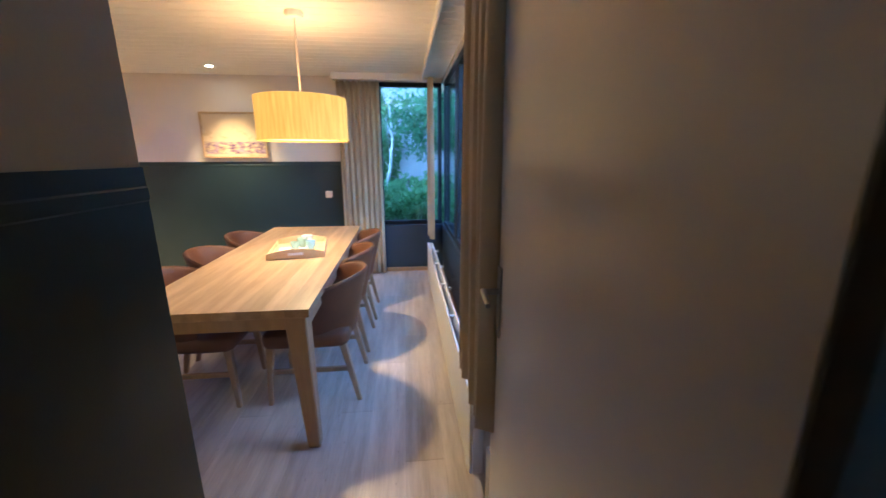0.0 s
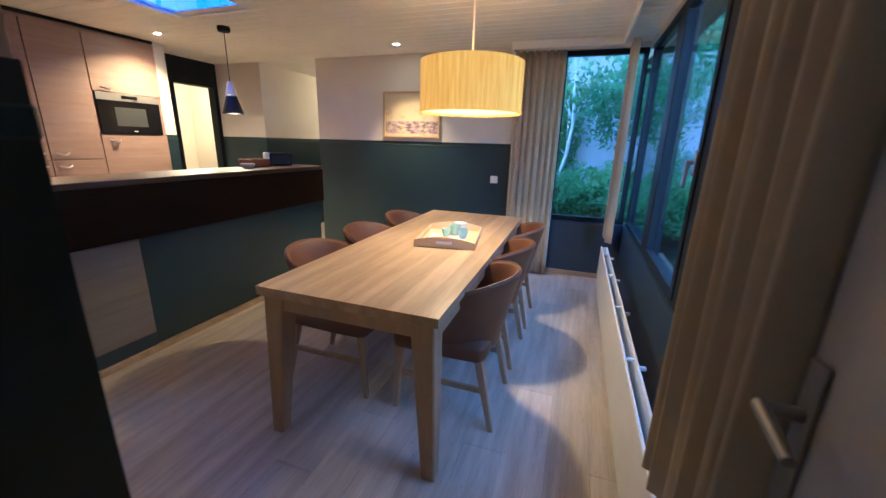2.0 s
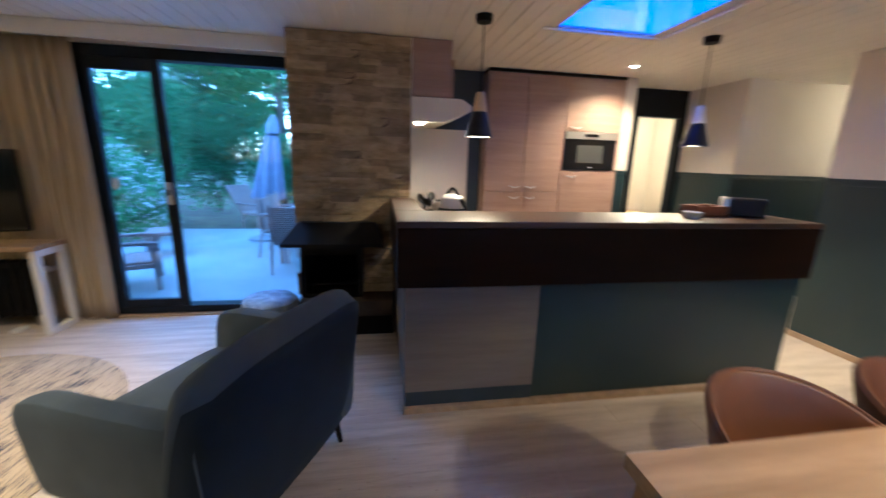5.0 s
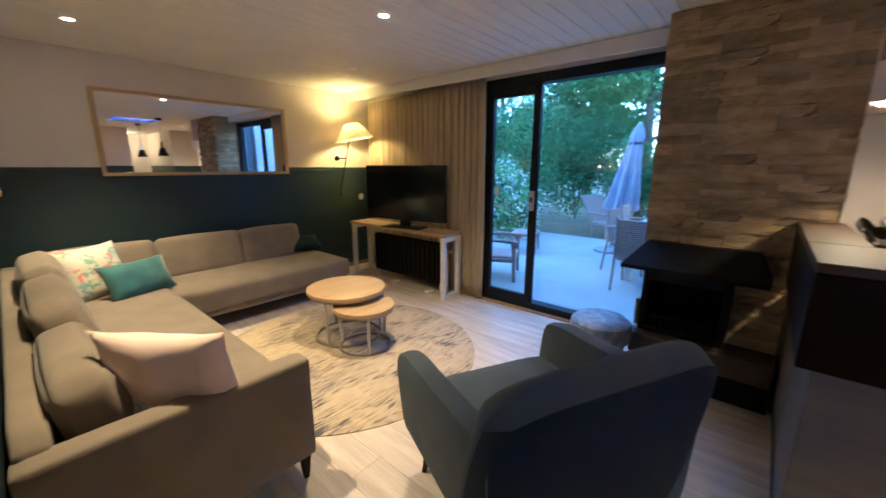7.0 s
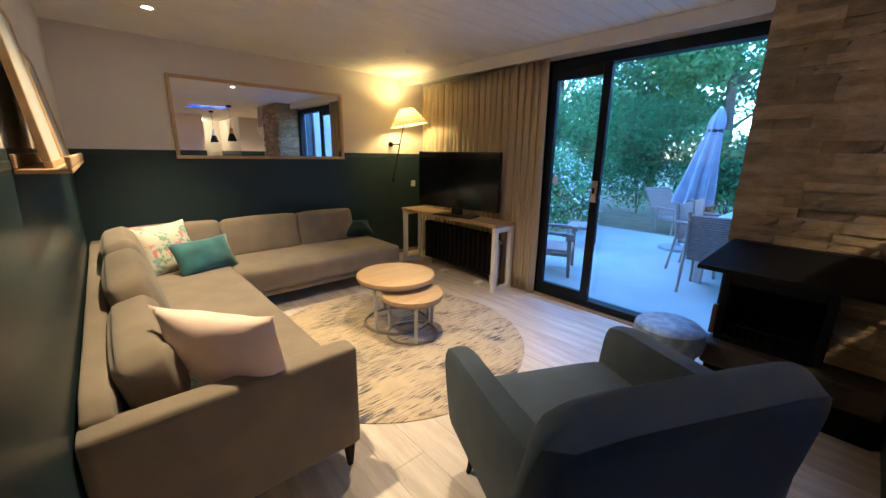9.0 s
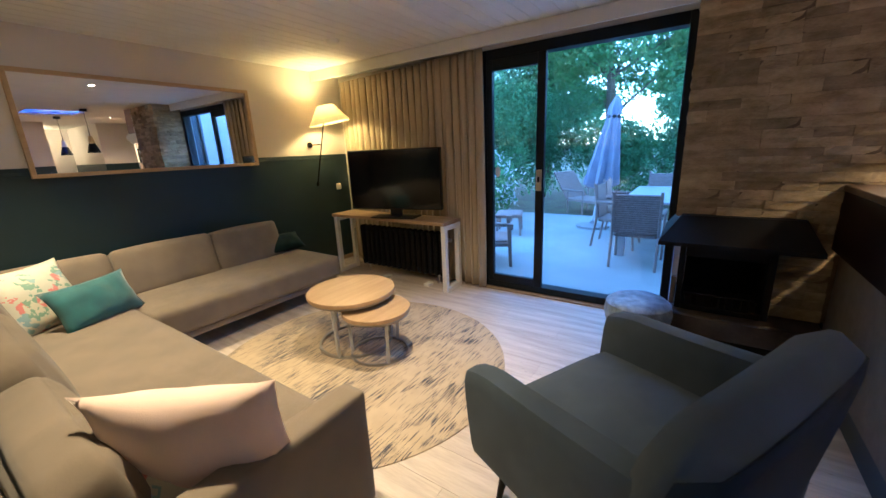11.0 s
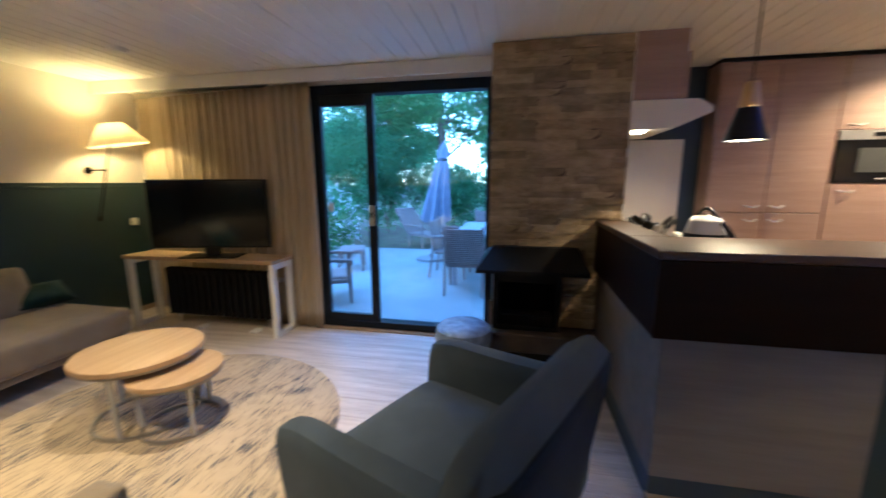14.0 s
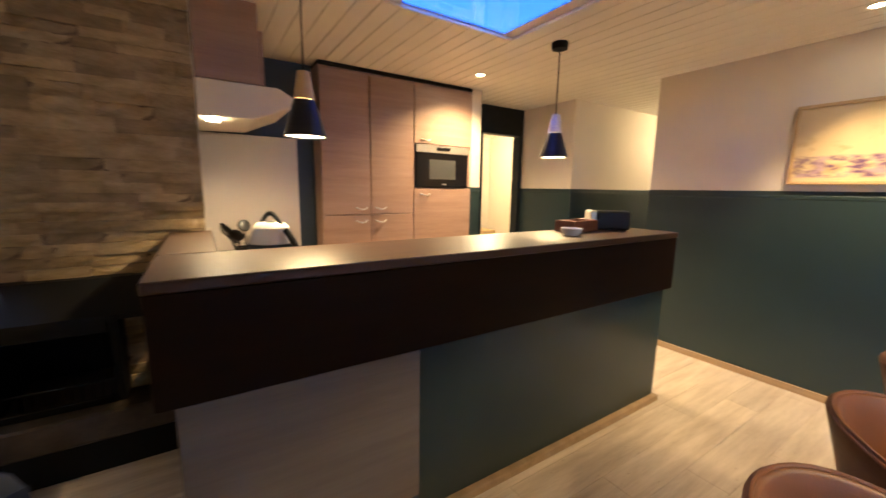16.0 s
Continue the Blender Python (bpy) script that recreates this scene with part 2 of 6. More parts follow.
# ceiling of narrow boards, with an opening for the roof window
SKX0, SKX1, SKY0, SKY1 = -2.65, -1.86, 3.23, 4.05
bm = bmesh.new()
y = -2.75
while y < 8.32:
    y2 = min(y + 0.118, 8.32)
    west, east = (-3.63 if y < 2.12 else -6.6), (2.3 if y < 1.1 else 1.42 if y < 5.85 else -2.4)
    spans = [(west, east)]
    if y2 > SKY0 + 0.02 and y < SKY1 - 0.02:
        spans = [(west, SKX0), (SKX1, east)]
    for a, b in spans:
        box_bm(bm, a, b, y + 0.001, y2 - 0.001, CEIL, CEIL + 0.02, 0.0045)
    y = y2
structure(part("ceiling", bm, M_CEIL), "white narrow-board ceiling", "ceiling")
BZ = (CEIL + 0.032, CEIL + 0.09)
OX0, OX1, OY0, OY1 = SKX0 - 0.14, SKX1 + 0.14, SKY0 - 0.14, SKY1 + 0.14
structure(boxes("ceiling_back", M_CEIL, [(-3.63, 1.42, -2.75, OY0, *BZ), (X_W - 0.40, -3.63, -2.75, -0.75, *BZ), (1.42, 2.3, -2.75, 1.1, *BZ), (-6.6, -3.63, 2.12, 8.32, *BZ), (-3.63, OX0, OY0, OY1, *BZ), (OX1, 1.42, OY0, OY1, *BZ), (-3.63, 1.42, OY1, 5.9, *BZ), (-3.63, -2.4, 5.9, 8.32, *BZ)]), "white boards above the joints", "ceiling")
# roof window with a slim white edge
FZ = (CEIL + 0.0215, CEIL + 0.0305)
rw = boxes("roof_window", M_TRIMW, [(SKX0 - 0.2, SKX0 + 0.004, SKY0 - 0.2, SKY1 + 0.2, *FZ), (SKX1 - 0.004, SKX1 + 0.2, SKY0 - 0.2, SKY1 + 0.2, *FZ), (SKX0 + 0.004, SKX1 - 0.004, SKY0 - 0.2, SKY0 + 0.03, *FZ), (SKX0 + 0.004, SKX1 - 0.004, SKY1 - 0.03, SKY1 + 0.2, *FZ)])
structure(rw, "square roof window with a slim white edge", "roof window")
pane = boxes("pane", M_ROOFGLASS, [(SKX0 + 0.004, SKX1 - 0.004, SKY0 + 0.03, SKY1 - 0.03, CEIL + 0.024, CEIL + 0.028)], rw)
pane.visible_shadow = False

# ---- more mesh helpers ----
def cyl_bm(bm, p0, p1, r0, r1=None, n=12, caps=True):
    """Adds a tapered round bar from p0 to p1."""
    p0, p1 = Vector(p0), Vector(p1)
    r1 = r0 if r1 is None else r1
    q = (p1 - p0).to_track_quat("Z", "Y")
    rings = []
    for p, r in ((p0, r0), (p1, r1)):
        rings.append([bm.verts.new(p + q @ Vector((r * math.cos(2 * math.pi * i / n), r * math.sin(2 * math.pi * i / n), 0))) for i in range(n)])
    for i in range(n):
        bm.faces.new((rings[0][i], rings[0][(i + 1) % n], rings[1][(i + 1) % n], rings[1][i]))
    if caps:
        bm.faces.new(rings[0][::-1])
        bm.faces.new(rings[1])


def tube_bm(bm, pts, r, n=8):
    """Adds one bent round bar along the points."""
    pts = [Vector(p) for p in pts]
    rings = []
    for i, p in enumerate(pts):
        d = pts[min(i + 1, len(pts) - 1)] - pts[max(i - 1, 0)]
        q = d.to_track_quat("Z", "Y")
        rings.append([bm.verts.new(p + q @ Vector((r * math.cos(2 * math.pi * k / n), r * math.sin(2 * math.pi * k / n), 0))) for k in range(n)])
    for a, b in zip(rings, rings[1:]):
        s = min(range(n), key=lambda s: sum((a[k].co - b[(k + s) % n].co).length for k in range(n)))
        for k in range(n):
            bm.faces.new((a[k], a[(k + 1) % n], b[(k + 1 + s) % n], b[(k + s) % n]))
    bm.faces.new(rings[0][::-1])
    bm.faces.new(rings[-1])


def bar_bm(bm, p0, p1, w0, w1=None, d0=None, d1=None):
    """Adds a tapered square bar from p0 to p1, upright sides along x and y."""
    w1 = w0 if w1 is None else w1
    d0 = w0 if d0 is None else d0
    d1 = w1 if d1 is None else d1
    a = [bm.verts.new((p0[0] + sx * w0 / 2, p0[1] + sy * d0 / 2, p0[2])) for sx, sy in ((-1, -1), (1, -1), (1, 1), (-1, 1))]
    b = [bm.verts.new((p1[0] + sx * w1 / 2, p1[1] + sy * d1 / 2, p1[2])) for sx, sy in ((-1, -1), (1, -1), (1, 1), (-1, 1))]
    fs = [bm.faces.new(a[::-1]), bm.faces.new(b)]
    for i in range(4):
        fs.append(bm.faces.new((a[i], a[(i + 1) % 4], b[(i + 1) % 4], b[i])))
    bmesh.ops.bevel(bm, geom=list({e for f in fs for e in f.edges}), offset=min(w0, w1, d0, d1) * 0.1, segments=1, affect="EDGES")


def lathe_bm(bm, profile, n=28, at=(0, 0, 0), close=False):
    """Turns a profile of (radius, height) round the z axis."""
    rings = []
    for r, z in profile:
        rings.append([bm.verts.new((at[0] + max(r, 1e-4) * math.cos(2 * math.pi * i / n), at[1] + max(r, 1e-4) * math.sin(2 * math.pi * i / n), at[2] + z)) for i in range(n)])
    pairs = list(zip(rings, rings[1:]))
    if close:
        pairs.append((rings[-1], rings[0]))
    for a, b in pairs:
        for i in range(n):
            bm.faces.new((a[i], a[(i + 1) % n], b[(i + 1) % n], b[i]))


def lathe(name, material, profile, parent=None, at=(0, 0, 0), n=28, label="", close=False):
    bm = bmesh.new()
    lathe_bm(bm, profile, n, at, close)
    return part(name, bm, material, parent, label, True)


def soft(name, material, b, parent=None, bevel=0.04, label="", puff=0.0, m=None, cuts=6):
    """An upholstered block: rounded, slightly swollen and uneven."""
    x0, x1, y0, y1, z0, z1 = b
    bm = bmesh.new()
    bmesh.ops.create_cube(bm, size=2.0)
    bmesh.ops.subdivide_edges(bm, edges=bm.edges[:], cuts=cuts, use_grid_fill=True)
    hx, hy, hz = (x1 - x0) / 2, (y1 - y0) / 2, (z1 - z0) / 2
    c = Vector(((x0 + x1) / 2, (y0 + y1) / 2, (z0 + z1) / 2))
    for v in bm.verts:
        u = v.co.copy()
        # squeeze samples towards the rims, then round the rims
        q = Vector([math.copysign(1 - (1 - abs(k)) ** 1.6, k) for k in u])
        p = Vector((q.x * hx, q.y * hy, q.z * hz))
        core = Vector([max(-h + bevel, min(h - bevel, k)) for k, h in zip(p, (hx, hy, hz))])
        d = p - core
        if d.length > 1e-6:
            p = core + d.normalized() * min(bevel, max(abs(k) for k in d))
        sw = Vector([puff * math.copysign(1, k) * (1 - a * a) * (1 - b2 * b2) if abs(k) > 0.98 else 0 for k, a, b2 in ((u.x, u.y, u.z), (u.y, u.x, u.z), (u.z, u.x, u.y))])
        p += sw + noise.noise_vector((p + c) * 5) * 0.004
        v.co = p + c
    if m is not None:
        bm.transform(m)
    ob = part(name, bm, material, parent, label)
    ob.data.shade_smooth()
    return ob


def pillow(name, material, w, h, t, m, label, category="cushion", group="", crease=0.0, n=14):
    """A stuffed cushion lying in its local xy plane."""
    bm = bmesh.new()
    grid = {}
    for s in (1, -1):
        for i in range(n + 1):
            for j in range(n + 1):
                u, v = 2 * i / n - 1, 2 * j / n - 1
                edge = i in (0, n) or j in (0, n)
                if edge and s == -1:
                    grid[s, i, j] = grid[1, i, j]
                    continue
                k = (max(0, 1 - abs(u) ** 2.4) * max(0, 1 - abs(v) ** 2.4)) ** 0.62
                pin = 1 - 0.10 * (1 - abs(u) ** 2) * (abs(v) ** 3)
                piv = 1 - 0.09 * (1 - abs(v) ** 2) * (abs(u) ** 3)
                p = Vector((u * w / 2 * piv, v * h / 2 * pin, s * t / 2 * k))
                p += noise.noise_vector(Vector((u * 2 + w * 7, v * 2 + t * 9, s * 3))) * 0.012 * k
                p.z -= s * crease * math.exp(-((u) ** 2) * 6) * max(0, v) ** 2 * k
                p.z += 0.010 * k * noise.noise(Vector((u * 3.5 + w * 31, v * 3.5, s * 5.0)))
                grid[s, i, j] = bm.verts.new(p)
    for s in (1, -1):
        for i in range(n):
            for j in range(n):
                q = [grid[s, i, j], grid[s, i + 1, j], grid[s, i + 1, j + 1], grid[s, i, j + 1]]
                bm.faces.new(q if s == 1 else q[::-1])
    ob = part(name, bm, material)
    ob.data.shade_smooth()
    ob.matrix_basis = m
    return tagged(ob, label, category, group)


def curtain(name, x0, y0, x1, y1, z0, z1, folds, depth, material, label, flare=0.0):
    """A hanging curtain from (x0, y0) to (x1, y1) in plan, with folds and a hem."""
    th = thing(name, label, "curtain")
    bm = bmesh.new()
    a, b = Vector((x0, y0)), Vector((x1, y1))
    d = (b - a)
    nrm = Vector((-d.y, d.x)).normalized()
    nu, nv = folds * 10, 14
    rows = []
    for j in range(nv + 1):
        v = j / nv
        row = []
        for i in range(nu + 1):
            u = i / nu
            ph = u * folds * 2 * math.pi + 2.2 * noise.noise(Vector((u * folds * 0.4, v * 0.25, folds))) + 0.5 * noise.noise(Vector((u * folds * 0.8, v * 1.5, folds)))
            amp = depth * (0.55 + 0.45 * (1 - v)) * (0.75 + 0.85 * noise.noise(Vector((u * folds * 0.55, 3.1, v * 0.6))))
            p = a + d * (u + 0.010 * math.sin(ph * 2 + v * 2)) + nrm * (amp * math.sin(ph) + flare * (1 - v))
            row.append(bm.verts.new((p.x, p.y, z0 + (z1 - z0) * v)))
        rows.append(row)
    for r, s in zip(rows, rows[1:]):
        for i in range(nu):
            bm.faces.new((r[i], r[i + 1], s[i + 1], s[i]))
    ob = part("cloth", bm, material, th)
    ob.data.shade_smooth()
    so = ob.modifiers.new("thickness", "SOLIDIFY")
    so.thickness = 0.004
    tape = bmesh.new()
    for k in range(folds):
        p = a + d * ((k + 0.5) / folds)
        cyl_bm(tape, (p.x, p.y, z1 - 0.01), (p.x, p.y, z1 + 0.012), 0.006, n=8)
    tagged(part("glider_row", tape, M_TRIMW, th, "white curtain gliders"), kind="stuff")
    return th


# ---- more materials ----
M_TABLE = wood("oak_table", (0.50, 0.345, 0.20), (0.33, 0.215, 0.115), 0.42, "y", 0.9, contrast=1.3, rand=0.13)
M_LEG = wood("oak_leg", (0.43, 0.29, 0.165), (0.31, 0.20, 0.11), 0.5, "z", 0.9)
M_LEATHER = mat("cognac_leather", (0.125, 0.049, 0.021), 0.52, vary=0.22, bump=0.25, fine=300, scale=5)
M_CURTAIN = mat("taupe_curtain", (0.42, 0.33, 0.205), 0.9, vary=0.10, bump=0.3, fine=400, scale=6, sheen=0.2, stretch=(1, 1, 0.3))
M_SOFA = mat("taupe_sofa_cloth", (0.185, 0.148, 0.106), 0.95, vary=0.14, bump=0.45, fine=420, scale=6, sheen=0.15)
M_CHAIRBLUE = mat("slate_blue_upholstery", (0.062, 0.081, 0.108), 0.95, vary=0.14, bump=0.45, fine=420, scale=6, sheen=0.05, spec=0.2)
M_PINK = mat("pink_cushion", (0.78, 0.59, 0.50), 0.9, vary=0.07, bump=0.3, fine=350, scale=6, sheen=0.2)
M_TEAL = mat("teal_velvet", (0.018, 0.115, 0.125), 0.75, vary=0.25, bump=0.2, fine=350, scale=9, sheen=0.4)
M_TEALD = mat("dark_teal_velvet", (0.006, 0.022, 0.020), 0.85, vary=0.25, bump=0.2, fine=350, scale=9, sheen=0.08, spec=0.2)
M_STEELW = mat("white_powder_coat", (0.72, 0.70, 0.66), 0.4, vary=0.04, bump=0.02)
M_RAD = mat("radiator_enamel", (0.74, 0.71, 0.65), 0.35, vary=0.03, bump=0.02)
M_CHROME = mat("brushed_steel", (0.62, 0.60, 0.57), 0.28, 0.9, vary=0.06, bump=0.03, fine=300)
M_GREYM = mat("grey_metal", (0.30, 0.28, 0.26), 0.4, 0.6, vary=0.1, bump=0.02)
M_SCREEN = mat("tv_screen", (0.004, 0.004, 0.005), 0.12, vary=0.1, bump=0.0)
M_PLASTIC = mat("black_plastic", (0.007, 0.007, 0.0075), 0.4, spec=0.3, vary=0.2, bump=0.02)
M_STONE = mat("tan_split_stone", (0.285, 0.208, 0.10), 0.85, vary=0.25, bump=0.6, fine=60, scale=9, rand=0.30, color2=(0.40, 0.30, 0.175), stretch=(1, 1, 2.5))
M_MORTAR = mat("stone_backing", (0.15, 0.105, 0.062), 0.9, vary=0.3, bump=0.5, fine=60)
M_IVORY = mat("ivory_plastic", (0.72, 0.66, 0.54), 0.4, vary=0.02, bump=0.01)
M_FRAMEW = wood("pale_oak_frame", (0.55, 0.38, 0.20), (0.42, 0.28, 0.14), 0.5, "x")


def glowing_cloth(name, color, gain, weave):
    """Lamp shade cloth with a vertical weave; the bulb's light is its own emission."""
    m = bpy.data.materials.new(name)
    m.use_nodes = True
    n, l = m.node_tree.nodes, m.node_tree.links
    b = n["Principled BSDF"]
    b.inputs["Roughness"].default_value = 0.9
    tc, w = n.new("ShaderNodeTexCoord"), n.new("ShaderNodeTexNoise")
    mp = n.new("ShaderNodeMapping")
    mp.inputs["Scale"].default_value = weave
    w.inputs["Scale"].default_value = 1.0
    w.inputs["Detail"].default_value = 4
    ramp = n.new("ShaderNodeValToRGB")
    ramp.color_ramp.elements[0].position, ramp.color_ramp.elements[1].position = 0.3, 0.72
    ramp.color_ramp.elements[0].color = (*[c * k for c, k in zip(color, (0.82, 0.66, 0.5))], 1)
    ramp.color_ramp.elements[1].color = (*color, 1)
    l.new(tc.outputs["Object"], mp.inputs[0])
    l.new(mp.outputs[0], w.inputs["Vector"])
    l.new(w.outputs[0], ramp.inputs[0])
    l.new(ramp.outputs[0], b.inputs["Base Color"])
    l.new(ramp.outputs[0], b.inputs["Emission Color"])
    b.inputs["Emission Strength"].default_value = gain * 0.20
    return m


M_DRUM = glowing_cloth("woven_drum_shade", (0.92, 0.50, 0.095), 0.235, (60, 60, 4))
# Inner faces of the drum emit by themselves, in place of bulb light
M_DRUMIN = emit("lit_shade_inside", (1.0, 0.74, 0.38), 0.18)
M_BULB = emit("lamp_bulb", (1.0, 0.74, 0.42), 14)
M_SPOTG = emit("downlight_glass", (1.0, 0.78, 0.50), 45)

# ---- fixed joinery: sliding door, windows, pelmets, skirting ----
def frame_window(name, label, axis, pos, a0, a1, z0, z1, w=0.06, d=0.07, posts=(), sash=(), post_w=0.08):
    """A window in a plane across the given axis, with outer frame, posts, sash frames and panes."""
    th = thing(name, label, "window")
    th["kind"] = "structure"

    def place(lo, hi, za, zb, dp0, dp1):
        return (pos + dp0, pos + dp1, lo, hi, za, zb) if axis == "x" else (lo, hi, pos + dp0, pos + dp1, za, zb)

    boxes("window_frame", M_DARKFRAME, [place(a0, a1, z0, z0 + w, 0, d), place(a0, a1, z1 - w, z1, 0, d), place(a0, a0 + w, z0 + w, z1 - w, 0, d), place(a1 - w, a1, z0 + w, z1 - w, 0, d)], th, 0.003)
    edges = [a0 + w]
    for p in posts:
        boxes("post", M_DARKFRAME, [place(p - post_w / 2, p + post_w / 2, z0 + w, z1 - w, -0.012, d + 0.01)], th, 0.004)
        edges += [p - post_w / 2, p + post_w / 2]
    edges.append(a1 - w)
    for k in range(0, len(edges), 2):
        lo, hi = edges[k], edges[k + 1]
        if k // 2 in sash:
            s = 0.055
            boxes("sash", M_DARKFRAME, [place(lo, hi, z0 + w, z0 + w + s, -0.02, 0.03), place(lo, hi, z1 - w - s, z1 - w, -0.02, 0.03), place(lo, lo + s, z0 + w + s, z1 - w - s, -0.02, 0.03), place(hi - s, hi, z0 + w + s, z1 - w - s, -0.02, 0.03)], th, 0.004)
            lo, hi, za, zb = lo + s, hi - s, z0 + w + s, z1 - w - s
        else:
            za, zb = z0 + w, z1 - w
        p = boxes("pane", M_GLASS, [place(lo - 0.004, hi + 0.004, za - 0.004, zb + 0.004, 0.012, 0.018)], th)
        p.visible_shadow = False
    return th


frame_window("window_1", "dark framed fixed window looking into greenery", "y", Y_N + 0.05, 0.474, X_E, 0.622, 2.358, 0.05)
frame_window("window_2", "dark framed window wall with an opening sash", "x", X_E + 0.02, 1.752, Y_N, 0.622, 2.358, 0.05, posts=(3.37, 4.5), sash=(1,), post_w=0.2)

W2 = bpy.data.objects["window_2"]
wh = boxes("handle_plate", M_CHROME, [(X_E - 0.012, X_E - 0.002, 3.49, 3.52, 1.30, 1.42)], W2, 0.003, "steel window handle plate")
boxes("lever", M_CHROME, [(X_E - 0.045, X_E - 0.030, 3.495, 3.515, 1.24, 1.37), (X_E - 0.030, X_E - 0.012, 3.497, 3.513, 1.35, 1.37)], wh, 0.003)
# sliding glass door
SL = thing("door_1", "dark framed sliding glass door to the patio", "door")
SL["kind"] = "structure"
boxes("door_frame", M_DARKFRAME, [(X_W - 0.10, X_W + 0.02, -0.376, -0.31, 0.02, 2.285), (X_W - 0.10, X_W + 0.02, 1.26, 1.32, 0.02, 2.285), (X_W - 0.10, X_W + 0.02, -0.31, 1.26, 2.20, 2.285), (X_W - 0.10, X_W + 0.02, -0.31, 1.26, 0.02, 0.085)], SL, 0.004)
boxes("leaf_frame", M_DARKFRAME, [(X_W - 0.02, X_W + 0.03, -0.31, -0.25, 0.087, 2.198), (X_W - 0.02, X_W + 0.03, 0.18, 0.255, 0.087, 2.198), (X_W - 0.02, X_W + 0.03, -0.25, 0.18, 0.087, 0.16), (X_W - 0.02, X_W + 0.03, -0.25, 0.18, 2.105, 2.198)], SL, 0.004)
p = boxes("pane", M_GLASS, [(X_W, X_W + 0.006, -0.252, 0.182, 0.158, 2.107)], SL)
p.visible_shadow = False
p = boxes("pane", M_GLASS, [(X_W - 0.07, X_W - 0.064, 0.25, 1.262, 0.083, 2.202)], SL)
p.visible_shadow = False
h = boxes("lock_plate", M_CHROME, [(X_W + 0.031, X_W + 0.043, 0.190, 0.243, 1.03, 1.22)], SL, 0.003, "steel lock plate with keyhole")
bm = bmesh.new()
lathe_bm(bm, [(0.0, 0.0), (0.034, 0.0), (0.034, 0.001), (0.0, 0.001)], 20)
bm.transform(Matrix.Translation((X_W + 0.0062, -0.205, 1.20)) @ pose(0, 0, 0, 0, 90, 0) @ Matrix.Diagonal((1.5, 0.8, 1, 1)))
part("sticker", bm, M_TRIMW, SL, "pale oval sticker on the glass")
boxes("latch", M_PLASTIC, [(X_W + 0.043, X_W + 0.062, 0.207, 0.226, 1.11, 1.16)], h, 0.003)
structure(boxes("door_sill", M_SKIRT, [(X_W - 0.12, X_W + 0.06, -0.38, 1.325, -0.003, 0.018)], bevel=0.004), "oak threshold strip of the sliding door", "sill")

# pelmets
structure(boxes("pelmet_1", M_TRIMW, [(X_W + 0.16, X_W + 0.18, Y_S, 1.32, 2.285, 2.397), (X_W, X_W + 0.16, Y_S, 1.32, 2.375, 2.397), (X_W - 0.26, X_W, Y_S, -0.80, 2.375, 2.397), (X_W - 0.03, X_W, -0.80, -0.38, 2.375, 2.397)], bevel=0.003), "white painted curtain pelmet", "pelmet")
structure(boxes("pelmet_2", M_TRIMW, [(0.0, 1.03, 5.48, 5.50, 2.325, 2.397), (0.0, 0.02, 5.50, Y_N, 2.325, 2.397), (1.01, 1.03, 1.14, 5.48, 2.325, 2.397)], bevel=0.003), "white painted curtain pelmet round the window corner", "pelmet")
# skirtings
sk = boxes("baseboard", M_SKIRT, [(-2.53, X_E, Y_N - 0.014, Y_N - 0.004, 0, 0.055), (-1.845, -1.802, 2.14, 4.785, 0, 0.042), (-3.9, -0.01, Y_S + 0.004, Y_S + 0.014, 0, 0.055), (-0.025, -0.014, Y_S, 1.14, 0, 0.055), (-4.24, -3.45, 5.765, 5.776, 0, 0.055), (X_E - 0.012, X_E - 0.001, 1.1, Y_N, 0, 0.055)], bevel=0.003)
structure(sk, "slim oak skirting strip", "skirting")

# hall door leaf, open
D = thing("door_3", "beige painted hall door standing open", "door", at=(1.09, 1.07, 0), rz=-1.6)
boxes("leaf", M_DOOR, [(-0.04, 0.0, 0.0, 0.96, 0.012, 2.09)], D, 0.003)
hp = boxes("handle_plate", M_GREYM, [(-0.047, -0.041, 0.865, 0.905, 0.93, 1.16)], D, 0.002, "steel door plate")
bm = bmesh.new()
cyl_bm(bm, (-0.047, 0.885, 1.08), (-0.095, 0.885, 1.08), 0.010)
cyl_bm(bm, (-0.092, 0.89, 1.08), (-0.098, 0.785, 1.075), 0.011, 0.008)
part("lever", bm, M_GREYM, D, "brushed steel lever handle", True)

# ---- curtains ----
curtain("curtain", 0.03, 5.62, 0.52, 5.62, 0.02, 2.33, 7, 0.032, M_CURTAIN, "taupe floor-length curtain beside the window")
curtain("curtain", 1.10, 5.68, 1.10, 5.28, 0.52, 2.33, 4, 0.04, M_CURTAIN, "taupe sill-length curtain in the window corner")
curtain("curtain", 1.045, 2.46, 1.045, 1.98, 0.55, 2.33, 6, 0.04, M_CURTAIN, "taupe curtain drawn back beside the hall door")
curtain("curtain", X_W - 0.19, -2.52, X_W + 0.085, -0.33, 0.02, 2.30, 22, 0.050, M_CURTAIN, "long taupe pleated curtain beside the sliding door")

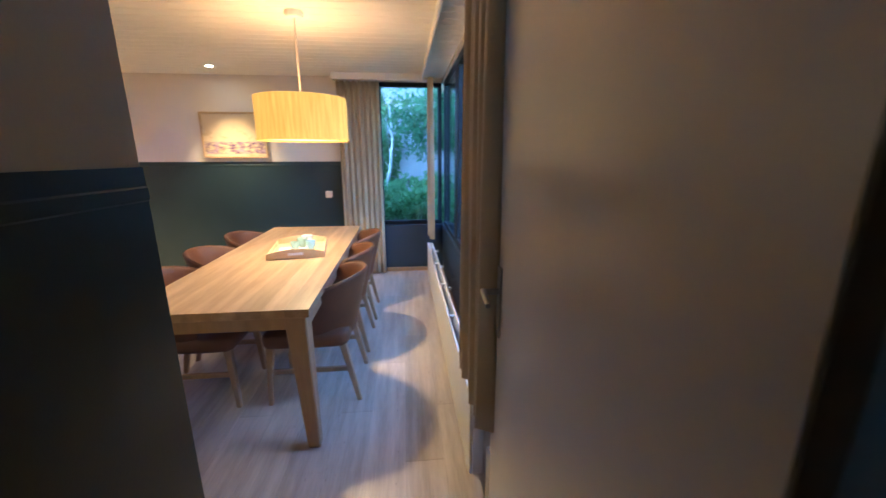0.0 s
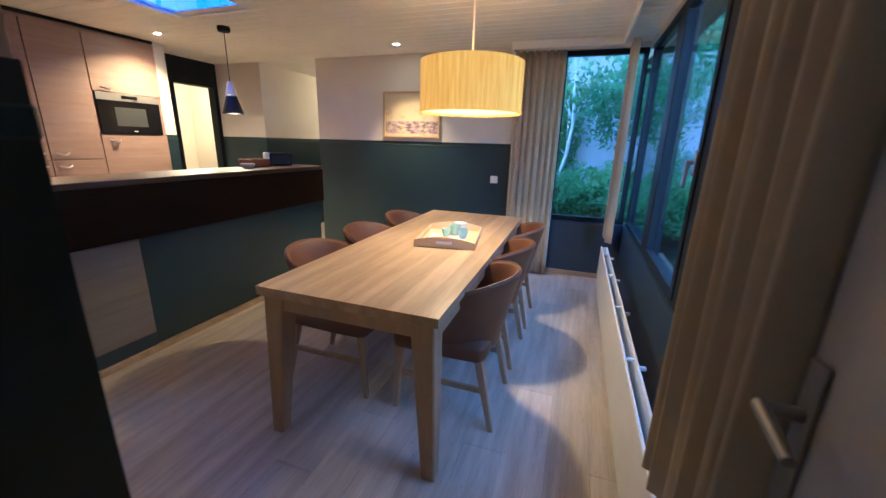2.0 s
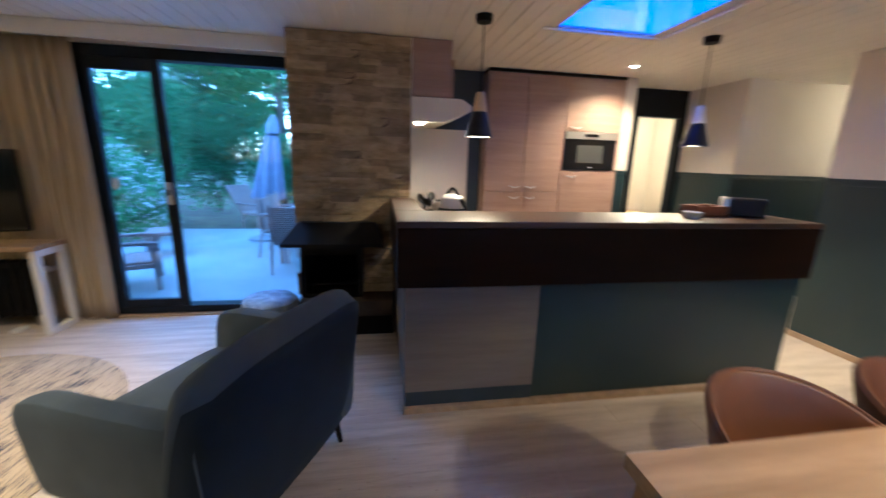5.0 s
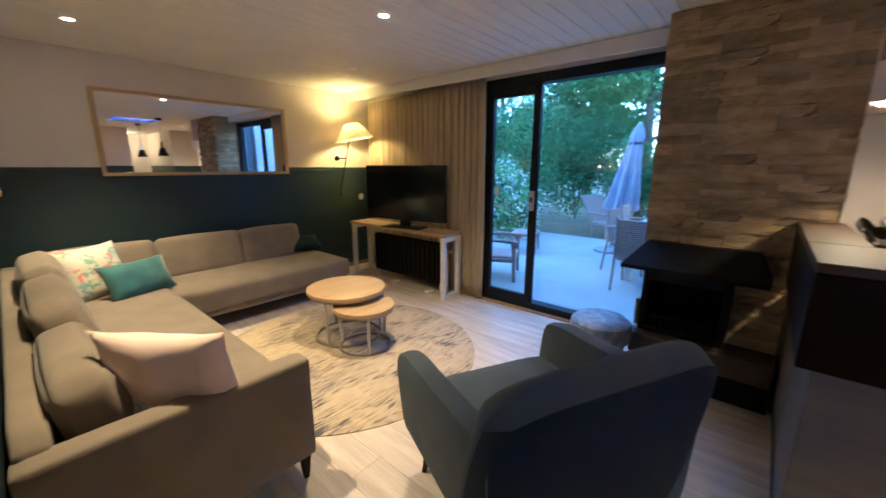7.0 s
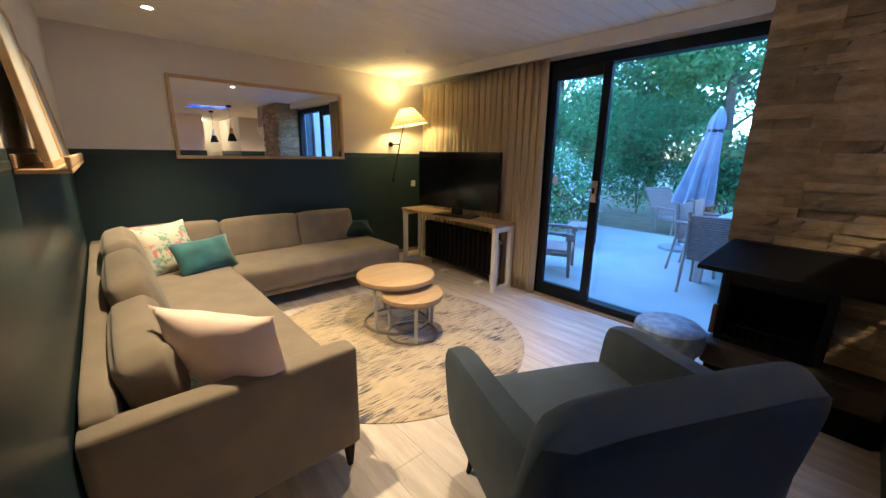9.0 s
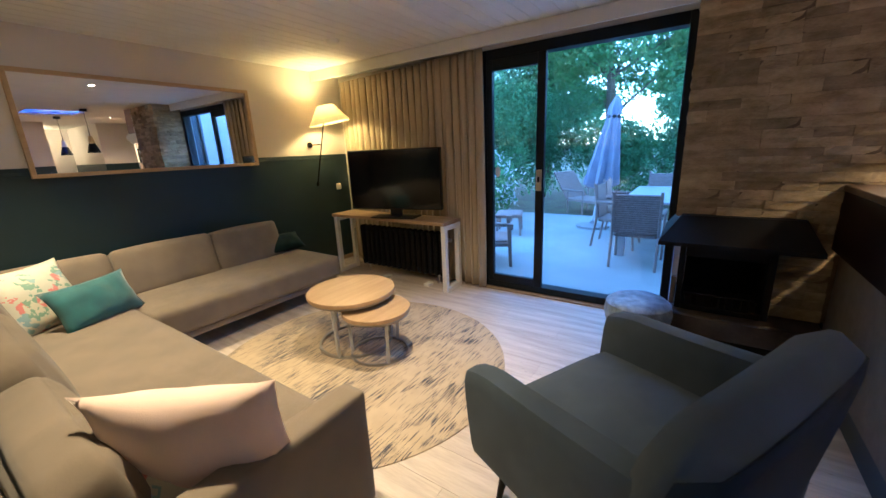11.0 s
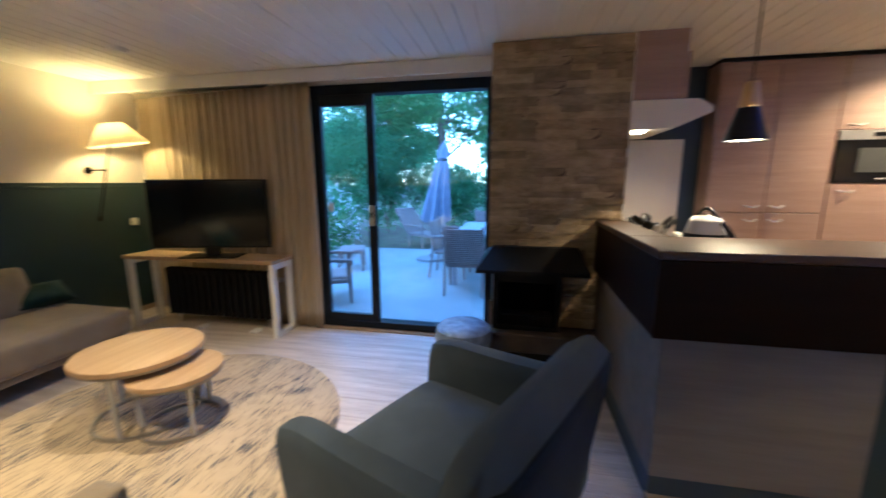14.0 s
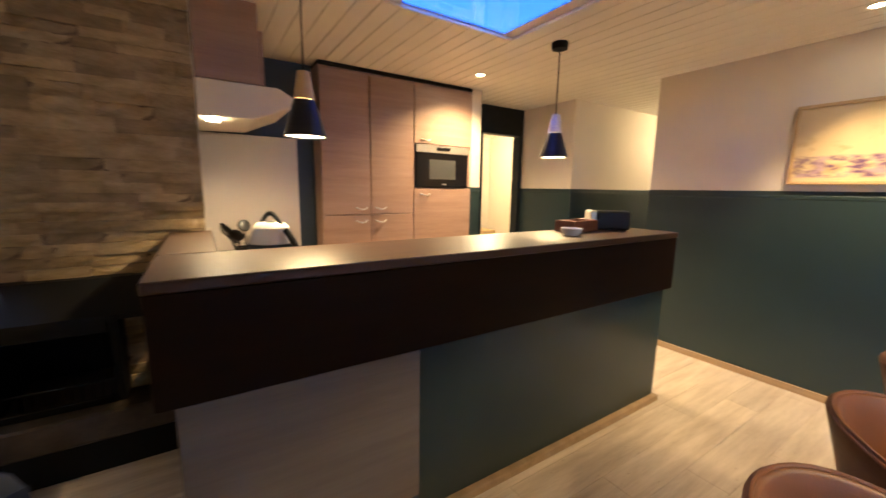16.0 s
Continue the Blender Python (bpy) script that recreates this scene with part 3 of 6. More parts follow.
# ---- radiator under the windows ----
R = thing("radiator", "long low white panel radiator under the windows", "radiator")
boxes("front_panel", M_RAD, [(1.04, 1.052, 2.25, 5.22, 0.11, 0.505)], R, 0.005)
boxes("back_panel", M_RAD, [(1.092, 1.102, 2.25, 5.22, 0.11, 0.50)], R, 0.005)
for i in range(5):
    yy = 2.5 + i * 0.62
    boxes("bracket", M_RAD, [(1.052, 1.092, yy, yy + 0.014, 0.48, 0.493)], R, 0.003)
    boxes("wall_bracket", M_RAD, [(1.102, 1.145, yy, yy + 0.016, 0.44, 0.46)], R, 0.003)
for yy in (2.24, 5.205):
    boxes("end_cap", M_RAD, [(1.052, 1.092, yy, yy + 0.012, 0.12, 0.495)], R, 0.002)
for yy in (2.4, 5.0):
    boxes("foot", M_RAD, [(1.055, 1.09, yy, yy + 0.04, 0, 0.12)], R, 0.002)
for yy in (2.16, 2.19):
    bm = bmesh.new()
    cyl_bm(bm, (1.11, yy, 0), (1.11, yy, 0.3), 0.009)
    part("pipe", bm, M_RAD, R, smooth=True)

# ---- dining table ----
T = thing("dining_table", "long oak dining table with tapered legs", "table")
TX0, TX1, TY0, TY1, TZ = -0.555, 0.32, 2.605, 4.85, 0.782
top = boxes("tabletop", M_TABLE, [(TX0 + 0.004, TX1 - 0.004, TY0 + 0.004, TY1 - 0.004, TZ - 0.045, TZ - 0.006)], T, 0.002)
edges = [TX0 + (TX1 - TX0) * k for k in (0, 0.13, 0.25, 0.36, 0.50, 0.62, 0.75, 0.87, 1)]
for a, b in zip(edges, edges[1:]):
    boxes("board", M_TABLE, [(a + 0.0002, b - 0.0002, TY0, TY1, TZ - 0.040, TZ)], top, 0.0004)
boxes("apron", M_LEG, [(TX0 + 0.05, TX1 - 0.05, TY0 + 0.03, TY0 + 0.055, TZ - 0.115, TZ - 0.045), (TX0 + 0.05, TX1 - 0.05, TY1 - 0.055, TY1 - 0.03, TZ - 0.115, TZ - 0.045), (TX0 + 0.02, TX0 + 0.045, TY0 + 0.06, TY1 - 0.06, TZ - 0.115, TZ - 0.045), (TX1 - 0.045, TX1 - 0.02, TY0 + 0.06, TY1 - 0.06, TZ - 0.115, TZ - 0.045)], T, 0.002)
for sx, sy, lx, ly in ((-1, -1, TX0, TY0), (1, -1, TX1, TY0), (-1, 1, TX0, TY1), (1, 1, TX1, TY1)):
    bm = bmesh.new()
    bar_bm(bm, (lx - sx * 0.035, ly - sy * 0.035, 0), (lx - sx * 0.075, ly - sy * 0.07, TZ - 0.046), 0.062, 0.105)
    part("leg", bm, M_LEG, T)

# ---- dining chairs ----
def dining_chair():
    th = thing("dining_chair", "cognac leather tub chair with oak legs", "chair", "chairs round the table")
    soft("seat", M_LEATHER, (-0.235, 0.235, -0.27, 0.22, 0.37, 0.475), th, 0.035, puff=0.012)
    # wrap-round back
    bm = bmesh.new()
    na, nz, tk = 26, 7, 0.028
    top = {}
    for side, off in ((0, 0.0), (1, tk)):
        for i in range(na + 1):
            a = radians(-112 + 224 * i / na)
            k = abs(i / na * 2 - 1)
            ztop = 0.805 - 0.155 * k ** 2.4
            for j in range(nz + 1):
                v = j / nz
                z = 0.40 + (ztop - 0.40) * v
                r = 0.235 + 0.055 * v ** 1.2 - off
                x, yv = r * math.sin(a) * 0.98, r * math.cos(a) * 1.06 + 0.0 + 0.035 * v
                top[side, i, j] = bm.verts.new((x, yv, z))
    for i in range(na):
        for j in range(nz):
            o = [top[0, i, j], top[0, i + 1, j], top[0, i + 1, j + 1], top[0, i, j + 1]]
            bm.faces.new(o[::-1])
            bm.faces.new([top[1, i, j], top[1, i + 1, j], top[1, i + 1, j + 1], top[1, i, j + 1]])
        bm.faces.new((top[0, i, nz], top[1, i, nz], top[1, i + 1, nz], top[0, i + 1, nz]))
        bm.faces.new((top[0, i, 0], top[0, i + 1, 0], top[1, i + 1, 0], top[1, i, 0]))
    for j in range(nz):
        bm.faces.new((top[0, 0, j], top[1, 0, j], top[1, 0, j + 1], top[0, 0, j + 1]))
        bm.faces.new((top[0, na, j], top[0, na, j + 1], top[1, na, j + 1], top[1, na, j]))
    bmesh.ops.recalc_face_normals(bm, faces=bm.faces[:])
    ob = part("backrest", bm, M_LEATHER, th)
    ob.data.shade_smooth()
    bv = ob.modifiers.new("rim", "BEVEL")
    bv.width, bv.segments, bv.limit_method, bv.angle_limit = 0.009, 2, "ANGLE", radians(50)
    # rolled seam along the rim
    bm = bmesh.new()
    pts = []
    for i in range(na + 1):
        a = radians(-112 + 224 * i / na)
        k = abs(i / na * 2 - 1)
        r = 0.29 - tk / 2
        pts.append((r * math.sin(a) * 0.98, r * math.cos(a) * 1.06 + 0.035, 0.807 - 0.155 * k ** 2.4))
    tube_bm(bm, pts, 0.0055, 6)
    part("piping", bm, M_LEATHER, th, smooth=True)
    for sx in (-1, 1):
        for yb, yt in ((-0.262, -0.235), (0.275, 0.19)):
            bm = bmesh.new()
            bar_bm(bm, (sx * 0.215, yb, 0), (sx * 0.20, yt, 0.39), 0.026, 0.040)
            part("leg", bm, M_LEG, th)
        bm = bmesh.new()
        bar_bm(bm, (sx * 0.208, 0.0, 0.205), (sx * 0.208, 0.0, 0.235), 0.018, 0.018, 0.47, 0.47)
        part("stretcher", bm, M_LEG, th)
    return th


chair = dining_chair()
chair.matrix_basis = pose(0.20, 3.22, 0, 0, 0, -90)
for x, y, r in ((0.205, 3.82, -91), (0.215, 4.42, -89), (-0.51, 3.22, 90), (-0.515, 3.82, 91), (-0.50, 4.43, 89)):
    copy_thing(chair, pose(x, y, 0, 0, 0, r))

# ---- drum pendant over the table ----
P = thing("pendant_lamp", "large woven yellow drum pendant over the dining table", "lamp", at=(0.10, 3.70, 0))
bm = bmesh.new()
lathe_bm(bm, [(0.298, 1.60), (0.300, 1.60), (0.300, 1.872), (0.298, 1.872)], 56, close=True)
part("shade", bm, M_DRUM, P, "woven yellow fabric drum shade", True)
lathe("rim", M_DRUM, [(0.294, 1.592), (0.304, 1.592), (0.304, 1.604), (0.294, 1.604)], P, n=56, close=True)
lathe("diffuser", M_DRUMIN, [(0.0, 1.71), (0.297, 1.71)], P, n=40, label="glowing white diffuser disc")
lathe("lining", M_DRUMIN, [(0.2955, 1.605), (0.2955, 1.70)], P, n=56, label="pale lit lining")
bm = bmesh.new()
cyl_bm(bm, (0, 0, 1.85), (0, 0, 2.38), 0.006, n=8)
for k in range(3):
    a = 2.1 * k
    cyl_bm(bm, (0, 0, 1.87), (0.298 * math.cos(a), 0.298 * math.sin(a), 1.862), 0.003, n=6)
part("cord", bm, M_IVORY, P, "pale cord and ring arms", True)
lathe("canopy", M_TRIMW, [(0.0, 2.362), (0.05, 2.364), (0.06, 2.38), (0.06, 2.4)], P, label="white ceiling rose")

# ---- bar counter ----
B = thing("bar_counter", "dark stained kitchen bar with teal and pale panels", "bar")
bar_t = 1.157
boxes("bar_top", M_BARTOP, [(-2.26, -1.797, 2.097, 4.80, bar_t - 0.035, bar_t), (-3.09, -2.26, 2.097, 2.29, bar_t - 0.035, bar_t)], B, 0.004)
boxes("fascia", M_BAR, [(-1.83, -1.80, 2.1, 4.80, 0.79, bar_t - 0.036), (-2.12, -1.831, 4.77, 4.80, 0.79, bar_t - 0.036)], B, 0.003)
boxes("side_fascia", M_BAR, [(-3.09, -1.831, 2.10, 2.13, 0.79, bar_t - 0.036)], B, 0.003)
boxes("base_wall", M_GREEN, [(-1.93, -1.835, 2.155, 4.765, 0.0, 0.90)], B)
boxes("pale_panel", M_PANEL, [(-1.834, -1.822, 2.145, 2.935, 0.135, 0.788)], B, 0.002, "washed oak panel")
boxes("side_panel", M_PANEL, [(-3.09, -1.836, 2.145, 2.165, 0.135, 0.788)], B, 0.002, "washed oak side panel")
boxes("toe_board", M_NAVY, [(-1.834, -1.827, 2.15, 2.935, 0.036, 0.134), (-3.09, -1.836, 2.15, 2.166, 0.0, 0.134)], B, 0.001, "navy toe board")
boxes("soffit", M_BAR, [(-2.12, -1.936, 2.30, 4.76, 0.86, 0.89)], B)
W = thing("worktop", "dark kitchen worktop behind the bar", "worktop")
boxes("top", M_BARTOP, [(-2.6, -2.125, 2.31, 4.7, 0.86, 0.90), (-3.04, -2.6, 2.31, 2.72, 0.86, 0.90), (-3.98, -3.045, 2.27, 2.86, 0.86, 0.90)], W, 0.004)
boxes("body", M_CAB, [(-2.57, -1.94, 2.31, 4.7, 0.0, 0.858), (-3.04, -2.57, 2.31, 2.68, 0.0, 0.858), (-3.98, -3.045, 2.27, 2.82, 0.0, 0.858)], W)

# ---- chimney breast and fireplace (stones added at the end) ----
CH = thing("chimney_breast", "stone clad chimney breast from hearth to ceiling", "chimney")
CX, CY0, CY1, CB = -3.045, 1.325, 2.265, 0.935
boxes("core", M_MORTAR, [(X_W + 0.002, CX - 0.022, CY0 + 0.02, CY1 - 0.004, CB, CEIL - 0.004), (X_W + 0.002, CX - 0.022, 1.87, CY1 - 0.004, 0.335, CB)], CH)
boxes("edge_strip", M_IVORY, [(CX - 0.02, CX - 0.004, CY1 - 0.003, CY1 + 0.003, bar_t, CEIL - 0.004)], CH, 0.0, "pale corner bead")
F = thing("fireplace", "black steel open fireplace with a flared hood", "fireplace")
bm = bmesh.new()
lo = [bm.verts.new(p) for p in ((-2.80, 1.255, 0.79), (-2.80, 2.035, 0.79), (-3.45, 2.035, 0.79), (-3.45, 1.255, 0.79))]
mid = [bm.verts.new(p) for p in ((-2.80, 1.255, 0.815), (-2.80, 2.035, 0.815), (-3.45, 2.035, 0.815), (-3.45, 1.255, 0.815))]
hi = [bm.verts.new(p) for p in ((-2.99, 1.36, 0.955), (-2.99, 1.97, 0.955), (-3.45, 1.97, 0.955), (-3.45, 1.36, 0.955))]
for a, b in ((lo, mid), (mid, hi)):
    for i in range(4):
        bm.faces.new((a[i], a[(i + 1) % 4], b[(i + 1) % 4], b[i]))
bm.faces.new(lo[::-1])
bm.faces.new(hi)
part("hood", bm, M_BLACK, F, "black flared steel hood")
for nm, b in (("side_plate", (-3.45, -2.93, 1.375, 1.41, 0.335, 0.79)), ("side_plate", (-3.45, -2.93, 1.83, 1.865, 0.335, 0.79)), ("back_plate", (-3.45, -3.40, 1.412, 1.828, 0.335, 0.79)), ("lintel_plate", (-2.95, -2.925, 1.412, 1.828, 0.70, 0.79)), ("sill_plate", (-2.95, -2.925, 1.412, 1.828, 0.335, 0.37))):
    boxes(nm, M_BLACK, [b], F, 0.003, "black steel plate")
bm = bmesh.new()
for i in range(11):
    cyl_bm(bm, (-2.97, 1.43 + i * 0.038, 0.345), (-2.97, 1.43 + i * 0.038, 0.44), 0.004, n=6)
cyl_bm(bm, (-2.97, 1.42, 0.44), (-2.97, 1.82, 0.44), 0.005, n=6)
part("grate", bm, M_BLACK, F, "low black grate")
boxes("brick", M_MORTAR, [(-2.97, -2.93, 1.345, 1.372, 0.36, 0.55)], F, 0.004, "narrow brick strip")
M_HEARTH = mat("dark_hearth_stone", (0.045, 0.031, 0.022), 0.7, vary=0.4, bump=0.5, fine=60, scale=8)
Hh = thing("hearth", "stone hearth slab on a black base", "hearth")
boxes("slab", M_HEARTH, [(-3.49, -2.84, 1.345, 2.12, 0.19, 0.332)], Hh, 0.01)
boxes("base", M_BLACK, [(-3.49, -2.90, 1.36, 2.12, 0.0, 0.188)], Hh, 0.003, "black recessed base")

# ---- tall kitchen cabinets ----
def bow_handle(parent, y, z, x, w=0.10):
    bm = bmesh.new()
    pts = [(x + 0.028 * math.sin(math.pi * i / 8), y - w / 2 + w * i / 8, z - 0.016 * math.sin(math.pi * i / 8)) for i in range(9)]
    tube_bm(bm, pts, 0.007)
    return part("handle", bm, M_CHROME, parent, "curved steel bow handle", True)


def tall_unit(y0, y1, fronts, label):
    th = thing("tall_cabinet", label, "cabinet", "tall kitchen cabinets")
    boxes("body", M_CAB, [(-3.998, -3.802, y0, y1, 0.0, 2.37)], th)
    for z0, z1, hy, hz in fronts:
        d = boxes("cabinet_door", M_CAB, [(-3.80, -3.78, y0 + 0.003, y1 - 0.003, z0, z1)], th, 0.002)
        if hz:
            bow_handle(d, hy, hz, -3.782)
    return th


tall_unit(3.10, 3.525, [(0.10, 1.170, 3.44, 1.12), (1.178, 2.34, 3.44, 1.235)], "rose oak tall cabinet with bow handles")
tall_unit(3.527, 3.955, [(0.10, 1.170, 3.62, 1.12), (1.178, 2.34, 3.62, 1.235)], "rose oak tall cabinet with bow handles")
tall_unit(3.957, 4.62, [(0.10, 1.412, 4.08, 1.36), (1.826, 2.34, 4.08, 1.868)], "rose oak tall cabinet housing the built-in oven")
# Black strip fills the open gap under the ceiling, as its shade
boxes_top = boxes("cabinet_gap_shade", M_BLACK, [(-3.99, -3.785, 3.10, 4.62, 2.372, 2.398)])
structure(boxes_top, "black strip drawn as the shade in the gap over the cabinets", "trim")
O = thing("microwave_oven", "black built-in microwave oven with a steel top strip", "oven")
boxes("body", M_PLASTIC, [(-3.80, -3.778, 3.972, 4.575, 1.42, 1.82)], O, 0.003)
boxes("control_strip", M_GREYM, [(-3.777, -3.772, 3.972, 4.575, 1.748, 1.82)], O, 0.002, "steel control strip")
boxes("display", M_SCREEN, [(-3.7715, -3.768, 4.20, 4.35, 1.772, 1.802)], O, 0.0, "dark display")
boxes("door_glass", M_SCREEN, [(-3.777, -3.772, 3.975, 4.572, 1.425, 1.744)], O, 0.002, "black glass door")
boxes("door_window", mat("oven_mesh", (0.045, 0.045, 0.043), 0.4, vary=0.1, bump=0.0), [(-3.771, -3.769, 4.12, 4.42, 1.50, 1.685)], O, 0.0, "grey mesh window")
boxes("maker_mark", M_TRIMW, [(-3.771, -3.769, 4.27, 4.31, 1.447, 1.456)], O)

# splash panel and cooker hood
structure(boxes("splash_panel", M_WHITE, [(-3.999, -3.99, 2.27, 2.96, 0.90, 1.80)], bevel=0.001), "white splash panel on the kitchen wall", "panel")
HB = thing("wall_cabinet", "rose oak wall cabinet above the cooker hood", "cabinet")
boxes("body", M_CAB, [(-3.72, -3.06, 2.27, 2.585, 1.972, 2.398)], HB, 0.002)
boxes("cabinet_door", M_CAB, [(-3.72, -3.06, 2.587, 2.607, 1.972, 2.26)], HB, 0.002)
HO = thing("cooker_hood", "pale cooker hood with a slanted front and two lamps", "cooker hood")
bm = bmesh.new()
prof = ((2.27, 1.775), (2.55, 1.785), (2.765, 1.88), (2.765, 1.918), (2.68, 1.968), (2.27, 1.968))
va = [bm.verts.new((-3.055, a, b)) for a, b in prof]
vb = [bm.verts.new((-3.75, a, b)) for a, b in prof]
bm.faces.new(va)
bm.faces.new(vb[::-1])
for i in range(len(prof)):
    bm.faces.new((va[i], vb[i], vb[(i + 1) % len(prof)], va[(i + 1) % len(prof)]))
bmesh.ops.recalc_face_normals(bm, faces=bm.faces[:])
bmesh.ops.bevel(bm, geom=bm.edges[:], offset=0.006, segments=2, affect="EDGES")
part("body", bm, M_IVORY, HO)
boxes("lamp", M_SPOTG, [(-3.16, -3.10, 2.31, 2.37, 1.762, 1.774)], HO, 0.002, "small lit hood lamp")

# ---- living room ----
def rug_material():
    """Beige weave with many thin dark blue dashes, gathered in denser patches."""
    m = mat("woven_rug", (0.45, 0.355, 0.235), 0.95, vary=0.08, bump=0.4, fine=300, scale=10)
    n, l = m.node_tree.nodes, m.node_tree.links
    geo = n.new("ShaderNodeNewGeometry")

    def field(scale, detail, stretch, offset):
        mp, tx = n.new("ShaderNodeMapping"), n.new("ShaderNodeTexNoise")
        mp.inputs["Scale"].default_value = stretch
        mp.inputs["Location"].default_value = (offset, offset * 0.7, 0)
        tx.inputs["Scale"].default_value = scale
        tx.inputs["Detail"].default_value = detail
        l.new(geo.outputs["Position"], mp.inputs[0])
        l.new(mp.outputs[0], tx.inputs["Vector"])
        return tx.outputs[0]

    def ramp(src, a, b):
        r = n.new("ShaderNodeMapRange")
        r.inputs[1].default_value, r.inputs[2].default_value = a, b
        l.new(src, r.inputs[0])
        return r.outputs[0]

    dash = field(1.0, 1.0, (7, 150, 1), 0.0)
    patch = field(2.6, 2.0, (0.8, 1.25, 1), 5.2)
    # the denser the patch, the more of the dash field is dark
    sub = n.new("ShaderNodeMath")
    sub.operation = "MULTIPLY_ADD"
    sub.inputs[1].default_value = 0.55
    l.new(patch, sub.inputs[0])
    l.new(dash, sub.inputs[2])
    dark = ramp(sub.outputs[0], 0.845, 0.885)
    solid = ramp(field(6.0, 3.0, (1, 1.6, 1), 2.3), 0.64, 0.70)
    top = n.new("ShaderNodeMath")
    top.operation = "MULTIPLY_ADD"
    top.inputs[1].default_value = 0.45
    top.use_clamp = True
    l.new(solid, top.inputs[0])
    l.new(dark, top.inputs[2])
    mix = n.new("ShaderNodeMix")
    mix.data_type = "RGBA"
    l.new(n["Color Ramp"].outputs[0], mix.inputs["A"])
    mix.inputs["B"].default_value = (0.060, 0.062, 0.082, 1)
    l.new(top.outputs[0], mix.inputs["Factor"])
    l.new(mix.outputs["Result"], n["Principled BSDF"].inputs["Base Color"])
    return m


rug = lathe("rug", rug_material(), [(0.0, 0.009), (1.02, 0.009), (1.03, 0.006), (1.03, 0.001)], n=96, at=(-1.77, -0.47, 0))
tagged(rug, "round beige woven rug with dark blue streaks", "rug")

# corner sofa
S = thing("corner_sofa", "taupe fabric corner sofa against the teal wall", "sofa")
soft("seat", M_SOFA, (-0.955, -0.10, -2.50, 0.41, 0.20, 0.425), S, 0.045, puff=0.012, cuts=8)
soft("seat", M_SOFA, (-2.62, -0.96, -2.50, -1.57, 0.20, 0.425), S, 0.05, puff=0.015, cuts=8)
soft("base", M_SOFA, (-0.94, -0.035, -2.52, 0.46, 0.14, 0.21), S, 0.02)
soft("base", M_SOFA, (-2.58, -0.94, -2.50, -1.61, 0.14, 0.21), S, 0.02)
soft("back", M_SOFA, (-0.12, -0.022, -2.56, 0.45, 0.15, 0.66), S, 0.03)
soft("back", M_SOFA, (-1.9, -0.125, -2.59, -2.50, 0.15, 0.62), S, 0.03)
soft("arm", M_SOFA, (-0.905, -0.022, 0.415, 0.53, 0.145, 0.63), S, 0.022, "upholstered end arm", cuts=8)
for yc, ln, zt in ((-1.62, 0.74, 0.56), (-0.84, 0.74, 0.54), (-0.04, 0.70, 0.47)):
    soft("back_cushion", M_SOFA, (-0.085, 0.085, -ln / 2, ln / 2, -0.20, 0.20), S, 0.042, puff=0.03, cuts=9, m=pose(-0.245, yc, zt + 0.075, 0, 14, 0))
for xc, ln in ((-0.62, 0.70), (-1.36, 0.72), (-2.06, 0.64)):
    soft("back_cushion", M_SOFA, (-ln / 2, ln / 2, -0.085, 0.085, -0.195, 0.195), S, 0.032, puff=0.016, cuts=9, m=pose(xc, -2.30, 0.575, 15, 0, 0))
for x, y in ((-0.87, 0.47), (-0.09, 0.47), (-0.90, -1.55), (-2.54, -1.74), (-2.54, -2.44), (-0.09, -2.44)):
    bm = bmesh.new()
    bar_bm(bm, (x, y, 0), (x, y, 0.155), 0.022, 0.048)
    part("leg", bm, M_BLACK, S, "black tapered foot")


def floral():
    m = mat("floral_cloth", (0.56, 0.55, 0.44), 0.9, vary=0.05, bump=0.3, fine=350)
    n, l = m.node_tree.nodes, m.node_tree.links
    tc = n.new("ShaderNodeTexCoord")
    vo = n.new("ShaderNodeTexVoronoi")
    vo.inputs["Scale"].default_value = 16
    l.new(tc.outputs["Object"], vo.inputs["Vector"])
    sep = n.new("ShaderNodeSeparateColor")
    l.new(vo.outputs["Color"], sep.inputs[0])
    ramp = n.new("ShaderNodeValToRGB")
    ramp.color_ramp.interpolation = "CONSTANT"
    cols = ((0.0, (0.56, 0.55, 0.44)), (0.40, (0.22, 0.36, 0.27)), (0.60, (0.60, 0.22, 0.20)), (0.74, (0.60, 0.52, 0.40)), (0.86, (0.28, 0.42, 0.42)))
    el = ramp.color_ramp.elements
    el[0].color = (*cols[0][1], 1)
    el[1].position, el[1].color = cols[1][0], (*cols[1][1], 1)
    for pos, c in cols[2:]:
        e = el.new(pos)
        e.color = (*c, 1)
    l.new(sep.outputs[0], ramp.inputs[0])
    nz = n.new("ShaderNodeTexNoise")
    nz.inputs["Scale"].default_value = 30
    l.new(tc.outputs["Object"], nz.inputs["Vector"])
    thr = n.new("ShaderNodeMath")
    thr.operation = "GREATER_THAN"
    thr.inputs[1].default_value = 0.5
    l.new(nz.outputs[0], thr.inputs[0])
    mix = n.new("ShaderNodeMix")
    mix.data_type = "RGBA"
    l.new(thr.outputs[0], mix.inputs["Factor"])
    l.new(n["Color Ramp"].outputs[0], mix.inputs["A"])
    l.new(ramp.outputs[0], mix.inputs["B"])
    l.new(mix.outputs["Result"], n["Principled BSDF"].inputs["Base Color"])
    return m


